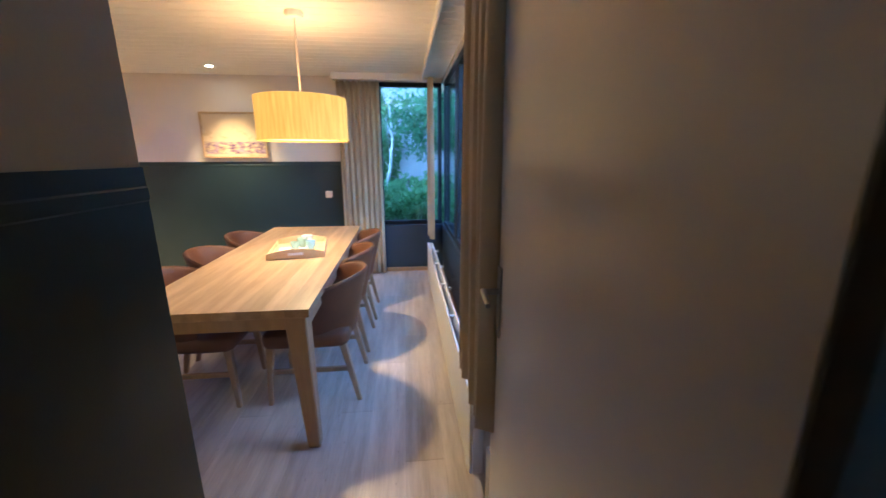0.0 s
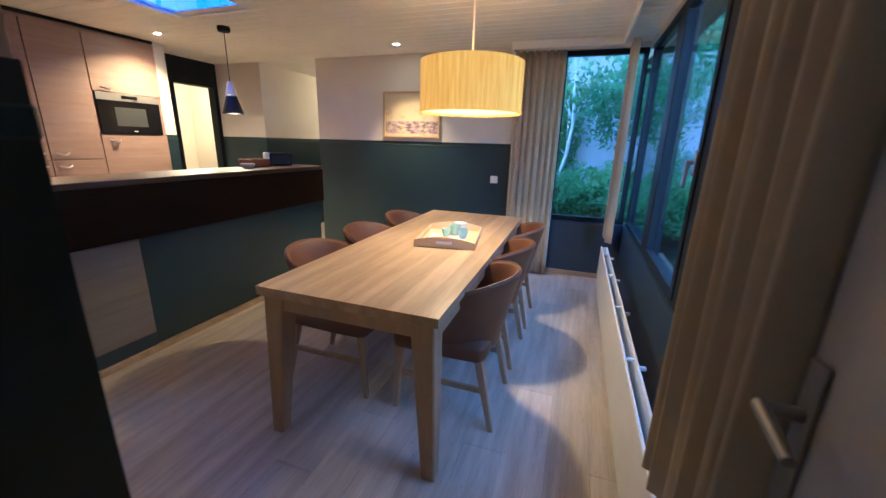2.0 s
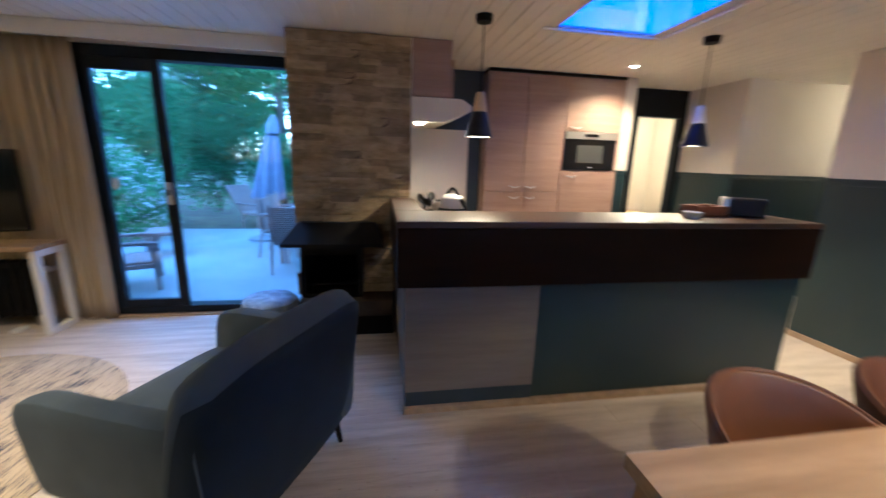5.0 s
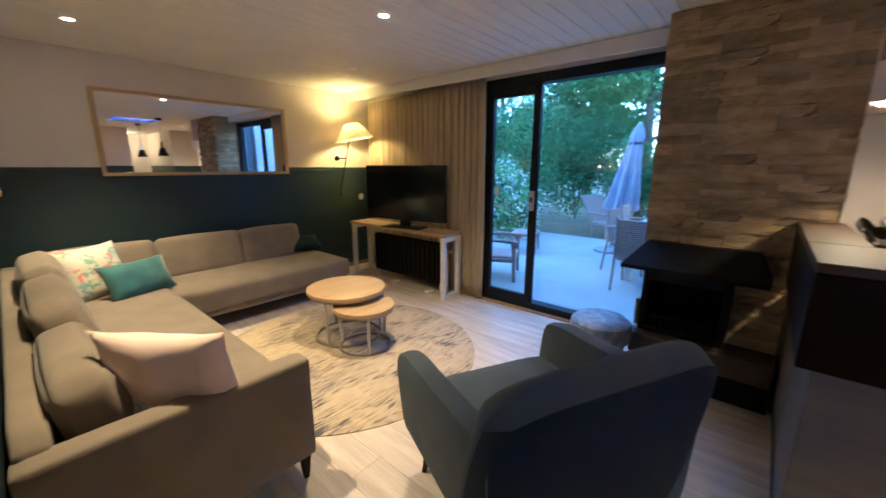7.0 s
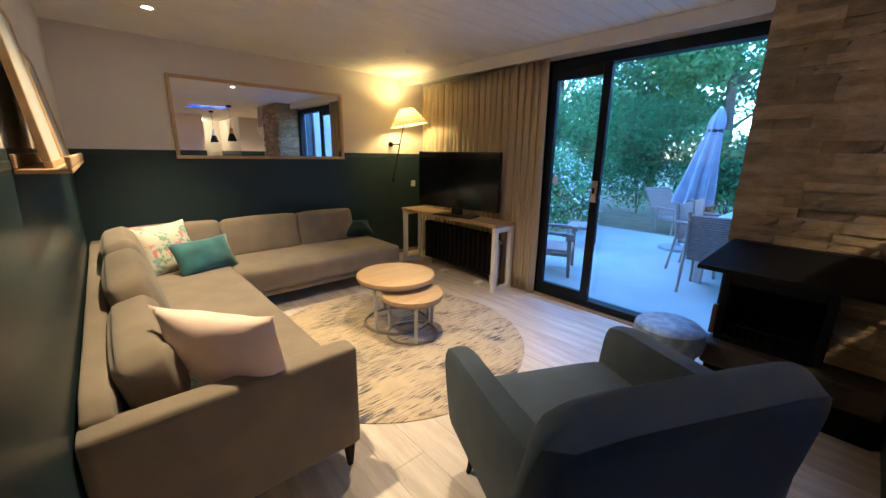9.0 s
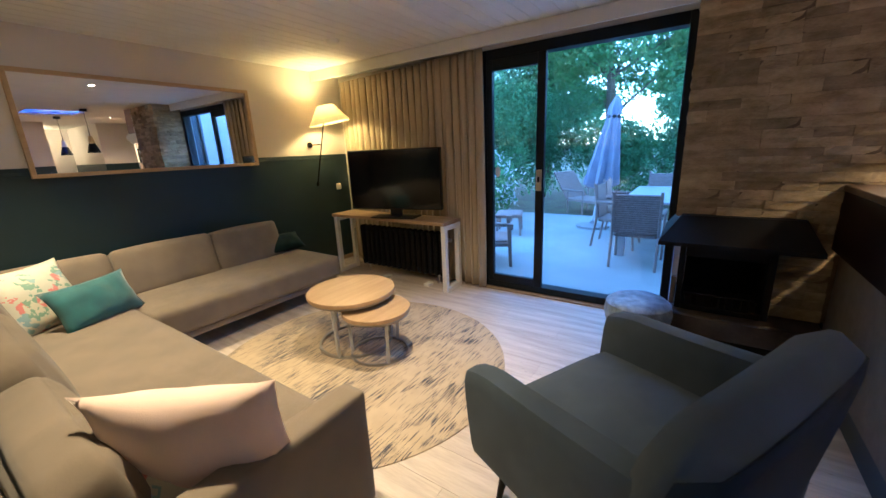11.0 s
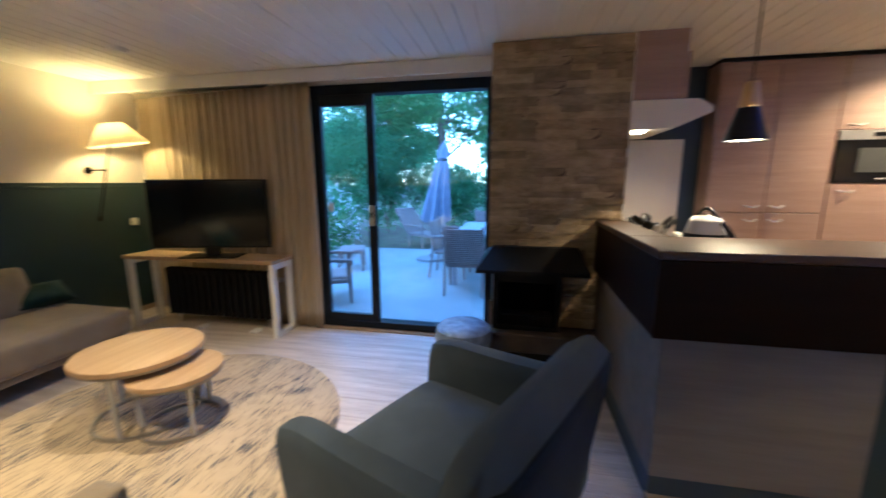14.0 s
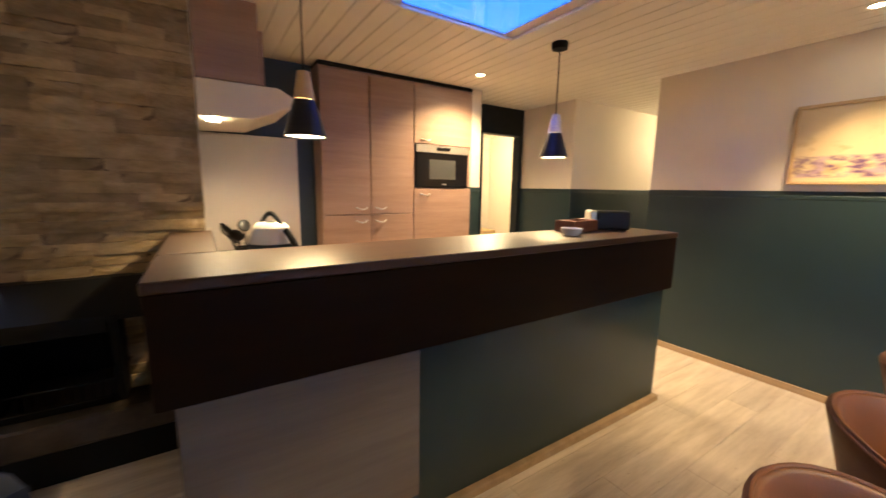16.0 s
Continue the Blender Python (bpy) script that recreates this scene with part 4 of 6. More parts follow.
M_FLORAL = floral()
pu = Vector((-0.60, 0.80, 0.02)).normalized()
pv = Vector((0.20, 0.15, 0.95))
pv = (pv - pu * pv.dot(pu)).normalized()
pink_pose = Matrix.Translation((-0.455, 0.325, 0.665)) @ Matrix((pu, pv, pu.cross(pv))).transposed().to_4x4()
pillow("throw_cushion", M_PINK, 0.53, 0.43, 0.17, pink_pose, "pale pink cushion against the sofa arm")
pillow("throw_cushion", M_FLORAL, 0.40, 0.40, 0.14, pose(-0.33, 0.17, 0.56, 62, 0, 125), "floral cushion behind the pink one")
pillow("throw_cushion", M_FLORAL, 0.46, 0.46, 0.16, pose(-0.52, -2.02, 0.62, 66, 0, 208), "pale floral cushion in the sofa corner")
pillow("throw_cushion", M_TEAL, 0.52, 0.32, 0.15, pose(-0.76, -1.86, 0.55, 62, 0, 203), "teal velvet oblong cushion on the sofa")
pillow("throw_cushion", M_TEALD, 0.40, 0.24, 0.16, pose(-2.44, -2.25, 0.53, 40, 0, 176), "dark green velvet cushion at the sofa end")

# nesting coffee tables
def coffee_table(x, y, r, h, turn, label):
    th = thing("coffee_table", label, "table", "nesting coffee tables", (x, y, 0.009), turn)
    lathe("tabletop", M_TABLETOP, [(0, h - 0.03), (r - 0.003, h - 0.03), (r, h - 0.027), (r, h - 0.003), (r - 0.003, h), (0, h)], th, n=56, label="round oak top")
    lathe("ring", M_GREYM, [(r * 0.86, 0.0), (r * 0.86, 0.018), (r * 0.80, 0.018), (r * 0.80, 0.0)], th, n=48, close=True, label="grey metal floor ring")
    lathe("rim", M_GREYM, [(r * 0.95, h - 0.05), (r * 0.95, h - 0.031), (r * 0.90, h - 0.031), (r * 0.90, h - 0.05)], th, n=48, close=True)
    for k in range(3):
        a = radians(120 * k + 20)
        bm = bmesh.new()
        bar_bm(bm, (r * 0.83 * math.cos(a), r * 0.83 * math.sin(a), 0.01), (r * 0.90 * math.cos(a), r * 0.90 * math.sin(a), h - 0.04), 0.022, 0.022)
        part("leg", bm, M_GREYL, th, "grey metal leg")
    return th


M_GREYL = mat("light_grey_metal", (0.40, 0.385, 0.36), 0.45, vary=0.05, bump=0.02)
M_TABLETOP = wood("coffee_table_oak", (0.50, 0.34, 0.19), (0.38, 0.25, 0.13), 0.45, "x", 1.2)
coffee_table(-1.935, -0.68, 0.328, 0.435, 0, "larger round oak coffee table on a metal ring base")
coffee_table(-1.90, -0.40, 0.245, 0.355, 40, "smaller round oak coffee table tucked under the larger")

# television bench and television
V = thing("tv_bench", "oak bench with white square-tube end frames", "bench")
BX0, BX1, BY0, BY1, BH = -3.42, -3.12, -2.24, -0.60, 0.735
boxes("benchtop", M_TABLE, [(BX0 - 0.01, BX1 + 0.01, BY0, BY1, BH - 0.035, BH)], V, 0.003)
for y in (BY0 + 0.02, BY1 - 0.05):
    boxes("end_frame", M_STEELW, [(BX0, BX0 + 0.05, y, y + 0.05, 0, BH - 0.036), (BX1 - 0.05, BX1, y, y + 0.05, 0, BH - 0.036), (BX0 + 0.05, BX1 - 0.05, y, y + 0.05, 0, 0.05), (BX0 + 0.05, BX1 - 0.05, y, y + 0.05, BH - 0.086, BH - 0.036)], V, 0.003, "white square tube frame")
boxes("back_rail", M_STEELW, [(BX0, BX0 + 0.04, BY0 + 0.08, BY1 - 0.06, BH - 0.076, BH - 0.036)], V, 0.002)
TV = thing("television", "black flat screen television on the bench", "television", at=(-3.215, -1.30, BH), rz=103)
# the screen faces local -y
boxes("bezel", M_PLASTIC, [(-0.55, 0.55, -0.005, 0.04, 0.085, 0.725)], TV, 0.006)
boxes("screen", M_SCREEN, [(-0.538, 0.538, -0.009, -0.0055, 0.10, 0.713)], TV, 0.0, "glossy black screen")
boxes("foot", M_PLASTIC, [(-0.26, 0.26, -0.11, 0.11, 0.0, 0.014)], TV, 0.005, "black stand plate")
boxes("neck", M_PLASTIC, [(-0.07, 0.07, 0.005, 0.04, 0.014, 0.10)], TV, 0.004)
RB = thing("radiator", "black column radiator under the television bench", "radiator")
for i in range(16):
    bm = bmesh.new()
    y = -1.98 + i * 0.078
    box_bm(bm, -3.40, -3.30, y, y + 0.05, 0.09, 0.58, 0.012)
    part("column", bm, M_BLACK, RB)
boxes("manifold", M_BLACK, [(-3.375, -3.325, -2.0, -0.76, 0.12, 0.15), (-3.375, -3.325, -2.0, -0.76, 0.52, 0.55)], RB)
for y, zt in ((-1.9, 0.12), (-0.85, 0.12), (-0.74, 0.52)):
    bm = bmesh.new()
    cyl_bm(bm, (-3.35, y, 0.0), (-3.35, y, zt), 0.012)
    part("pipe", bm, M_CHROME, RB, "steel pipe", True)
bm = bmesh.new()
cyl_bm(bm, (-3.35, -0.76, 0.5), (-3.35, -0.68, 0.5), 0.022)
part("valve", bm, M_CHROME, RB, "steel thermostat valve", True)
for y in (-1.55, -0.95):
    f = boxes("floor_socket", M_STEELW, [(-3.28, -3.18, y, y + 0.07, 0.0, 0.03)], bevel=0.006)
    tagged(f, "small white cable box on the floor", "cable box", "cable boxes")

# cable and plug hanging behind the bench
CB2 = thing("power_cable", "white cable with a plug hanging under the bench", "cable")
bm = bmesh.new()
tube_bm(bm, [(-3.30 + 0.012 * math.sin(i * 0.8), -2.10 + 0.004 * i, 0.69 - 0.028 * i) for i in range(7)], 0.005, 6)
part("lead", bm, M_TRIMW, CB2, smooth=True)
boxes("plug", M_TRIMW, [(-3.322, -3.278, -2.098, -2.058, 0.47, 0.53)], CB2, 0.008, "white plug")

# wall lamp
def thin_shade(name):
    """White cloth that lets the bulb's light through."""
    m = mat(name, (0.80, 0.72, 0.56), 0.9, vary=0.03, bump=0.1, spec=0.1)
    n, l = m.node_tree.nodes, m.node_tree.links
    tr, mix = n.new("ShaderNodeBsdfTranslucent"), n.new("ShaderNodeMixShader")
    mix.inputs[0].default_value = 0.36
    l.new(n["Color Ramp"].outputs[0], tr.inputs[0])
    l.new(n["Principled BSDF"].outputs[0], mix.inputs[1])
    l.new(tr.outputs[0], mix.inputs[2])
    l.new(mix.outputs[0], n["Material Output"].inputs[0])
    return m


L = thing("wall_lamp", "black wall lamp with a white cone shade", "lamp")
bm = bmesh.new()
cyl_bm(bm, (-3.20, Y_S + 0.004, 1.55), (-3.20, Y_S + 0.02, 1.55), 0.035)
part("wall_plate", bm, M_BLACK, L, smooth=True)
bm = bmesh.new()
cyl_bm(bm, (-3.20, Y_S + 0.02, 1.55), (-3.20, -2.40, 1.55), 0.007)
part("bracket", bm, M_BLACK, L, smooth=True)
bm = bmesh.new()
cyl_bm(bm, (-3.11, -2.42, 1.09), (-3.25, -2.33, 1.89), 0.007)
cyl_bm(bm, (-3.106, -2.4225, 1.065), (-3.114, -2.4175, 1.11), 0.015)
part("arm", bm, M_BLACK, L, "slanting black arm with a counterweight", True)
bm = bmesh.new()
lathe_bm(bm, [(0.240, -0.10), (0.095, 0.10), (0.093, 0.10), (0.238, -0.10)], 44, close=True)
bm.transform(pose(-3.255, -2.28, 1.885, 6, 8, 0))
part("shade", bm, thin_shade("white_lamp_shade"), L, "white fabric cone shade", True)
bm = bmesh.new()
bmesh.ops.create_uvsphere(bm, u_segments=12, v_segments=8, radius=0.03)
bm.transform(Matrix.Translation((-3.255, -2.28, 1.875)))
part("bulb", bm, M_BULB, L, "lit bulb", True)

# mirror
MI = thing("mirror", "long landscape mirror in a pale oak frame", "mirror")
mx0, mx1, mz0, mz1 = -2.49, -0.755, 1.352, 2.11
yb = Y_S + 0.018
boxes("frame", M_FRAMEW, [(mx0, mx1, yb - 0.014, yb + 0.022, mz0, mz0 + 0.03), (mx0, mx1, yb - 0.014, yb + 0.022, mz1 - 0.03, mz1), (mx0, mx0 + 0.03, yb - 0.014, yb + 0.022, mz0 + 0.03, mz1 - 0.03), (mx1 - 0.03, mx1, yb - 0.014, yb + 0.022, mz0 + 0.03, mz1 - 0.03)], MI, 0.003)
mm = bpy.data.materials.new("mirror_silver")
mm.use_nodes = True
mm.node_tree.nodes["Principled BSDF"].inputs["Metallic"].default_value = 1
mm.node_tree.nodes["Principled BSDF"].inputs["Roughness"].default_value = 0.01
mm.node_tree.nodes["Principled BSDF"].inputs["Base Color"].default_value = (0.88, 0.88, 0.88, 1)
boxes("mirror_glass", mm, [(mx0 + 0.028, mx1 - 0.028, yb - 0.010, yb + 0.004, mz0 + 0.028, mz1 - 0.028)], MI, 0.0, "clear mirror glass")

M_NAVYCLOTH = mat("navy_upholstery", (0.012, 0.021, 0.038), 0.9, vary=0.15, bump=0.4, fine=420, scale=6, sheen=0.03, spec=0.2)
# armchair, facing local -y
A = thing("armchair", "slate blue upholstered armchair on black feet", "armchair", at=(-1.456, 1.343, 0), rz=-26.0)
soft("seat", M_CHAIRBLUE, (-0.335, 0.335, -0.41, 0.26, 0.20, 0.455), A, 0.05, puff=0.02, cuts=8)
soft("base", M_CHAIRBLUE, (-0.38, 0.38, -0.36, 0.34, 0.15, 0.24), A, 0.02)
for sx in (-1, 1):
    bm = bmesh.new()
    sec = []
    n = 12
    for i in range(n + 1):
        t = i / n
        y = -0.43 + 0.80 * t
        top = 0.635 + 0.040 * t ** 2 - 0.030 * max(0, 0.12 - t) / 0.12
        out = 0.468 - 0.02 * t
        r = 0.03
        ring = []
        for k in range(16):
            a = 2 * math.pi * k / 16
            cx, cz = math.copysign(abs(math.cos(a)) ** 0.45, math.cos(a)), math.copysign(abs(math.sin(a)) ** 0.45, math.sin(a))
            zmid, zh = (top + 0.17) / 2, (top - 0.17) / 2
            lean = 0.02 * cz
            ring.append(bm.verts.new((sx * (out - 0.065 + 0.065 * cx + lean), y, zmid + zh * cz)))
        sec.append(ring)
    for p, q in zip(sec, sec[1:]):
        for k in range(16):
            bm.faces.new((p[k], p[(k + 1) % 16], q[(k + 1) % 16], q[k]))
    bm.faces.new(sec[0][::-1])
    bm.faces.new(sec[-1])
    bmesh.ops.recalc_face_normals(bm, faces=bm.faces[:])
    part("arm", bm, M_CHAIRBLUE, A, smooth=True)
bm = bmesh.new()
nu, nv = 20, 12
g = {}
for s in (0, 1):
    for i in range(nu + 1):
        for j in range(nv + 1):
            u, v = 2 * i / nu - 1, j / nv
            half = 0.498 - 0.005 * v - 0.04 * v ** 4
            z = 0.16 + 0.735 * v - 0.012 * v * u * u - 0.10 * v ** 3 * abs(u) ** 5
            yb2 = 0.27 + 0.11 * v
            wing = -0.055 * abs(u) ** 3 * (1 - 0.3 * v)
            th2 = (0.088 * (1 - 0.1 * v)) * (1 - abs(u) ** 12) ** 0.5 * (1 - v ** 14) ** 0.5 + 0.012
            y = yb2 + wing + (th2 if s else -th2)
            g[s, i, j] = bm.verts.new((u * half, y, z))
for s in (0, 1):
    for i in range(nu):
        for j in range(nv):
            q = [g[s, i, j], g[s, i + 1, j], g[s, i + 1, j + 1], g[s, i, j + 1]]
            bm.faces.new(q if s == 0 else q[::-1])
for i in range(nu):
    bm.faces.new((g[0, i, nv], g[0, i + 1, nv], g[1, i + 1, nv], g[1, i, nv]))
    bm.faces.new((g[0, i + 1, 0], g[0, i, 0], g[1, i, 0], g[1, i + 1, 0]))
for j in range(nv):
    bm.faces.new((g[0, 0, j], g[0, 0, j + 1], g[1, 0, j + 1], g[1, 0, j]))
    bm.faces.new((g[0, nu, j + 1], g[0, nu, j], g[1, nu, j], g[1, nu, j + 1]))
bmesh.ops.recalc_face_normals(bm, faces=bm.faces[:])
ob = part("backrest", bm, M_CHAIRBLUE, A)
ob.data.shade_smooth()
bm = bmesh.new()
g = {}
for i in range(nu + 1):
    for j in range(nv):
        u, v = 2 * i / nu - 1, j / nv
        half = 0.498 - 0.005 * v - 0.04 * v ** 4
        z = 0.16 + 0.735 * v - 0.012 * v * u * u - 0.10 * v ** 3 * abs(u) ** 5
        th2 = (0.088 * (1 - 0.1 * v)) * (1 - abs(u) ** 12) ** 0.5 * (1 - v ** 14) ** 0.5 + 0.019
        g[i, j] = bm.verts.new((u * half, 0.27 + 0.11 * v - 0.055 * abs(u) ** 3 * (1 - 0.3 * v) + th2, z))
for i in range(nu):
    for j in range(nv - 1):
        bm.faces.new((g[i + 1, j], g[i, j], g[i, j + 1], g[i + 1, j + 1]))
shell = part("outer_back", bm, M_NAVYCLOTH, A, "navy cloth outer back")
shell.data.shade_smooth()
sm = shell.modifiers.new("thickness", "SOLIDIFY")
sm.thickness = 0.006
for x, y in ((-0.36, -0.32), (0.36, -0.32), (-0.34, 0.31), (0.34, 0.31)):
    bm = bmesh.new()
    cyl_bm(bm, (x * 1.06, y * 1.06, 0), (x, y, 0.17), 0.012, 0.02)
    part("leg", bm, M_BLACK, A, "black tapered foot", True)

# pouf
M_MARBLE = mat("slate_marbled_top", (0.15, 0.20, 0.31), 0.5, vary=0.4, bump=0.06, scale=16, color2=(0.28, 0.36, 0.50))
Q = thing("stool", "low round stool with a marbled slate top", "stool", at=(-2.74, 1.18, 0))
lathe("seat", M_MARBLE, [(0, 0.25), (0.17, 0.25), (0.195, 0.28), (0.205, 0.34), (0.195, 0.40), (0.165, 0.425), (0, 0.43)], Q, n=40)
lathe("base", M_BLACK, [(0.14, 0.0), (0.155, 0.0), (0.165, 0.25), (0.0, 0.25)], Q, n=32, label="dark round base")

# picture ledge with leaning frames
K = thing("picture_ledge", "oak picture ledge on the wall above the sofa", "shelf")
boxes("board", M_FRAMEW, [(-0.135, -0.014, -0.92, 0.29, 1.36, 1.375), (-0.135, -0.122, -0.92, 0.29, 1.375, 1.41), (-0.026, -0.014, -0.92, 0.29, 1.375, 1.415)], K, 0.003)


def leaning_frame(y0, y1, h, x_foot, label, art):
    w = y1 - y0
    th = thing("leaning_print", label, "picture", "framed pictures on the ledge")
    lean = math.degrees(math.asin(min(0.5, (x_foot - (-0.035)) / -h)))
    th.matrix_basis = pose(x_foot, (y0 + y1) / 2, 1.377, 0, lean, 0)
    boxes("frame", M_FRAMEW, [(0, 0.02, -w / 2, w / 2, 0, 0.02), (0, 0.02, -w / 2, w / 2, h - 0.02, h), (0, 0.02, -w / 2, -w / 2 + 0.02, 0.02, h - 0.02), (0, 0.02, w / 2 - 0.02, w / 2, 0.02, h - 0.02)], th, 0.002)
    boxes("print", art, [(0.006, 0.012, -w / 2 + 0.018, w / 2 - 0.018, 0.018, h - 0.018)], th, 0.0, "pale print")
    return th


M_PRINT = mat("pale_print", (0.62, 0.58, 0.50), 0.6, vary=0.12, bump=0.0, scale=6, color2=(0.40, 0.42, 0.38))
leaning_frame(-0.28, 0.26, 0.50, -0.095, "large pale print leaning on the ledge", M_PRINT)
leaning_frame(-0.80, -0.36, 0.44, -0.095, "smaller pale print leaning on the ledge", M_PRINT)

# ---- pendants over the bar ----
def bar_pendant(x, y, neck, label):
    th = thing("pendant_lamp", label, "lamp", "pendants over the bar", (x, y, 0))
    lathe("canopy", M_BLACK, [(0.0, 2.355), (0.05, 2.357), (0.055, 2.37), (0.055, 2.4)], th, n=24)
    bm = bmesh.new()
    cyl_bm(bm, (0, 0, 1.92), (0, 0, 2.36), 0.004, n=8)
    part("cord", bm, M_BLACK, th, smooth=True)
    lathe("neck", neck, [(0.0, 1.935), (0.028, 1.93), (0.048, 1.806), (0.0, 1.806)], th, n=24, label="pale tapered neck")
    lathe("shade", M_SHADEB, [(0.048, 1.805), (0.094, 1.655), (0.098, 1.638), (0.094, 1.638), (0.044, 1.80)], th, n=32, label="black cone shade")
    lathe("lining", M_DRUMLIN, [(0.040, 1.795), (0.091, 1.645)], th, n=32, label="white lit inside")
    lathe("bulb", M_BULB, [(0, 1.66), (0.03, 1.67), (0.04, 1.69), (0.03, 1.72), (0, 1.74)], th, n=16, label="lit bulb")
    return th


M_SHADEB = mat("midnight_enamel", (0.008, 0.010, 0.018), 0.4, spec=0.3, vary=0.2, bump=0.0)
# The pendant lining's lit look is its own emission
M_DRUMLIN = emit("lit_white_lining", (1.0, 0.80, 0.52), 2.0)
M_NECKW = wood("pale_neck_wood", (0.60, 0.42, 0.22), (0.48, 0.32, 0.16), 0.5, "z")
bar_pendant(-2.50, 2.69, M_NECKW, "black cone pendant with a wooden neck")
bar_pendant(-2.49, 4.385, M_STEELW, "black cone pendant with a white neck")

# ---- downlights ----
SPOTS = [(-0.61, -1.76), (-3.38, 4.40), (-1.19, 5.33), (-1.93, -0.10), (-0.60, 0.02)]
for x, y in SPOTS:
    th = thing("downlight", "small white recessed ceiling downlight", "light", "ceiling downlights", (x, y, CEIL))
    lathe("trim_ring", M_TRIMW, [(0.030, -0.002), (0.045, -0.005), (0.047, 0.002), (0.030, 0.002)], th, n=28, close=True)
    lathe("lens", M_SPOTG, [(0, -0.001), (0.032, -0.001)], th, n=24, label="lit glass")
sd = lathe("smoke_detector", M_TRIMW, [(0, -0.03), (0.045, -0.03), (0.055, -0.02), (0.06, 0.0)], at=(-2.63, -1.37, CEIL), n=32)
tagged(sd, "white round smoke detector under the ceiling", "smoke detector")

for (x, y), p, cone in zip(SPOTS, (80, 64, 52, 52, 66), (84, 140, 86, 96, 96)):
    lamp("downlight_beam", "SPOT", look((x, y, CEIL - 0.012), (x, y, 0)), p, size=0.025, spot=cone, blend=1.0)
lamp("drum_bulb", "SPOT", look((0.10, 3.70, 1.70), (0.10, 3.70, 0)), 24, size=0.05, spot=134, blend=0.2)
lamp("drum_bulb_up", "POINT", pose(0.10, 3.70, 1.76), 4.5, size=0.2)
for x, y in ((-2.50, 2.69), (-2.49, 4.385)):
    lamp("bar_bulb", "SPOT", look((x, y, 1.643), (x, y, 0)), 12, size=0.03, spot=132, blend=0.35)
lamp("wall_lamp_bulb", "POINT", pose(-3.255, -2.28, 1.895), 10.5, color=(1.0, 0.64, 0.20), size=0.05)
lamp("hood_bulb", "SPOT", look((-3.13, 2.34, 1.755), (-3.2, 2.4, 0)), 8, size=0.03, spot=150, blend=0.5)
lamp("passage_lamp", "POINT", pose(-2.75, 7.6, 2.2), 1.5, color=(1.0, 0.74, 0.38), size=0.1)
lamp("bedroom_lamp", "POINT", pose(-5.4, 6.2, 2.2), 15, color=(1.0, 0.74, 0.38), size=0.1)
for x, y in ((-2.75, 7.6), (-5.4, 6.2)):
    th = lathe("ceiling_lamp", M_BULB, [(0, 2.31), (0.10, 2.32), (0.13, 2.36), (0.12, 2.4)], at=(x, y, 0), n=28)
    tagged(th, "round lit ceiling lamp of the next room", "lamp", "ceiling lamps")

# ---- dining details ----
PI = thing("painting", "framed print of flowers in a pale oak frame", "picture")
px0, px1, pz0, pz1 = -1.56, -0.83, 1.475, 1.995
yw = Y_N - 0.004
boxes("frame", M_FRAMEW, [(px0, px1, yw - 0.03, yw, pz0, pz0 + 0.022), (px0, px1, yw - 0.03, yw, pz1 - 0.022, pz1), (px0, px0 + 0.022, yw - 0.03, yw, pz0 + 0.022, pz1 - 0.022), (px1 - 0.022, px1, yw - 0.03, yw, pz0 + 0.022, pz1 - 0.022)], PI, 0.002)


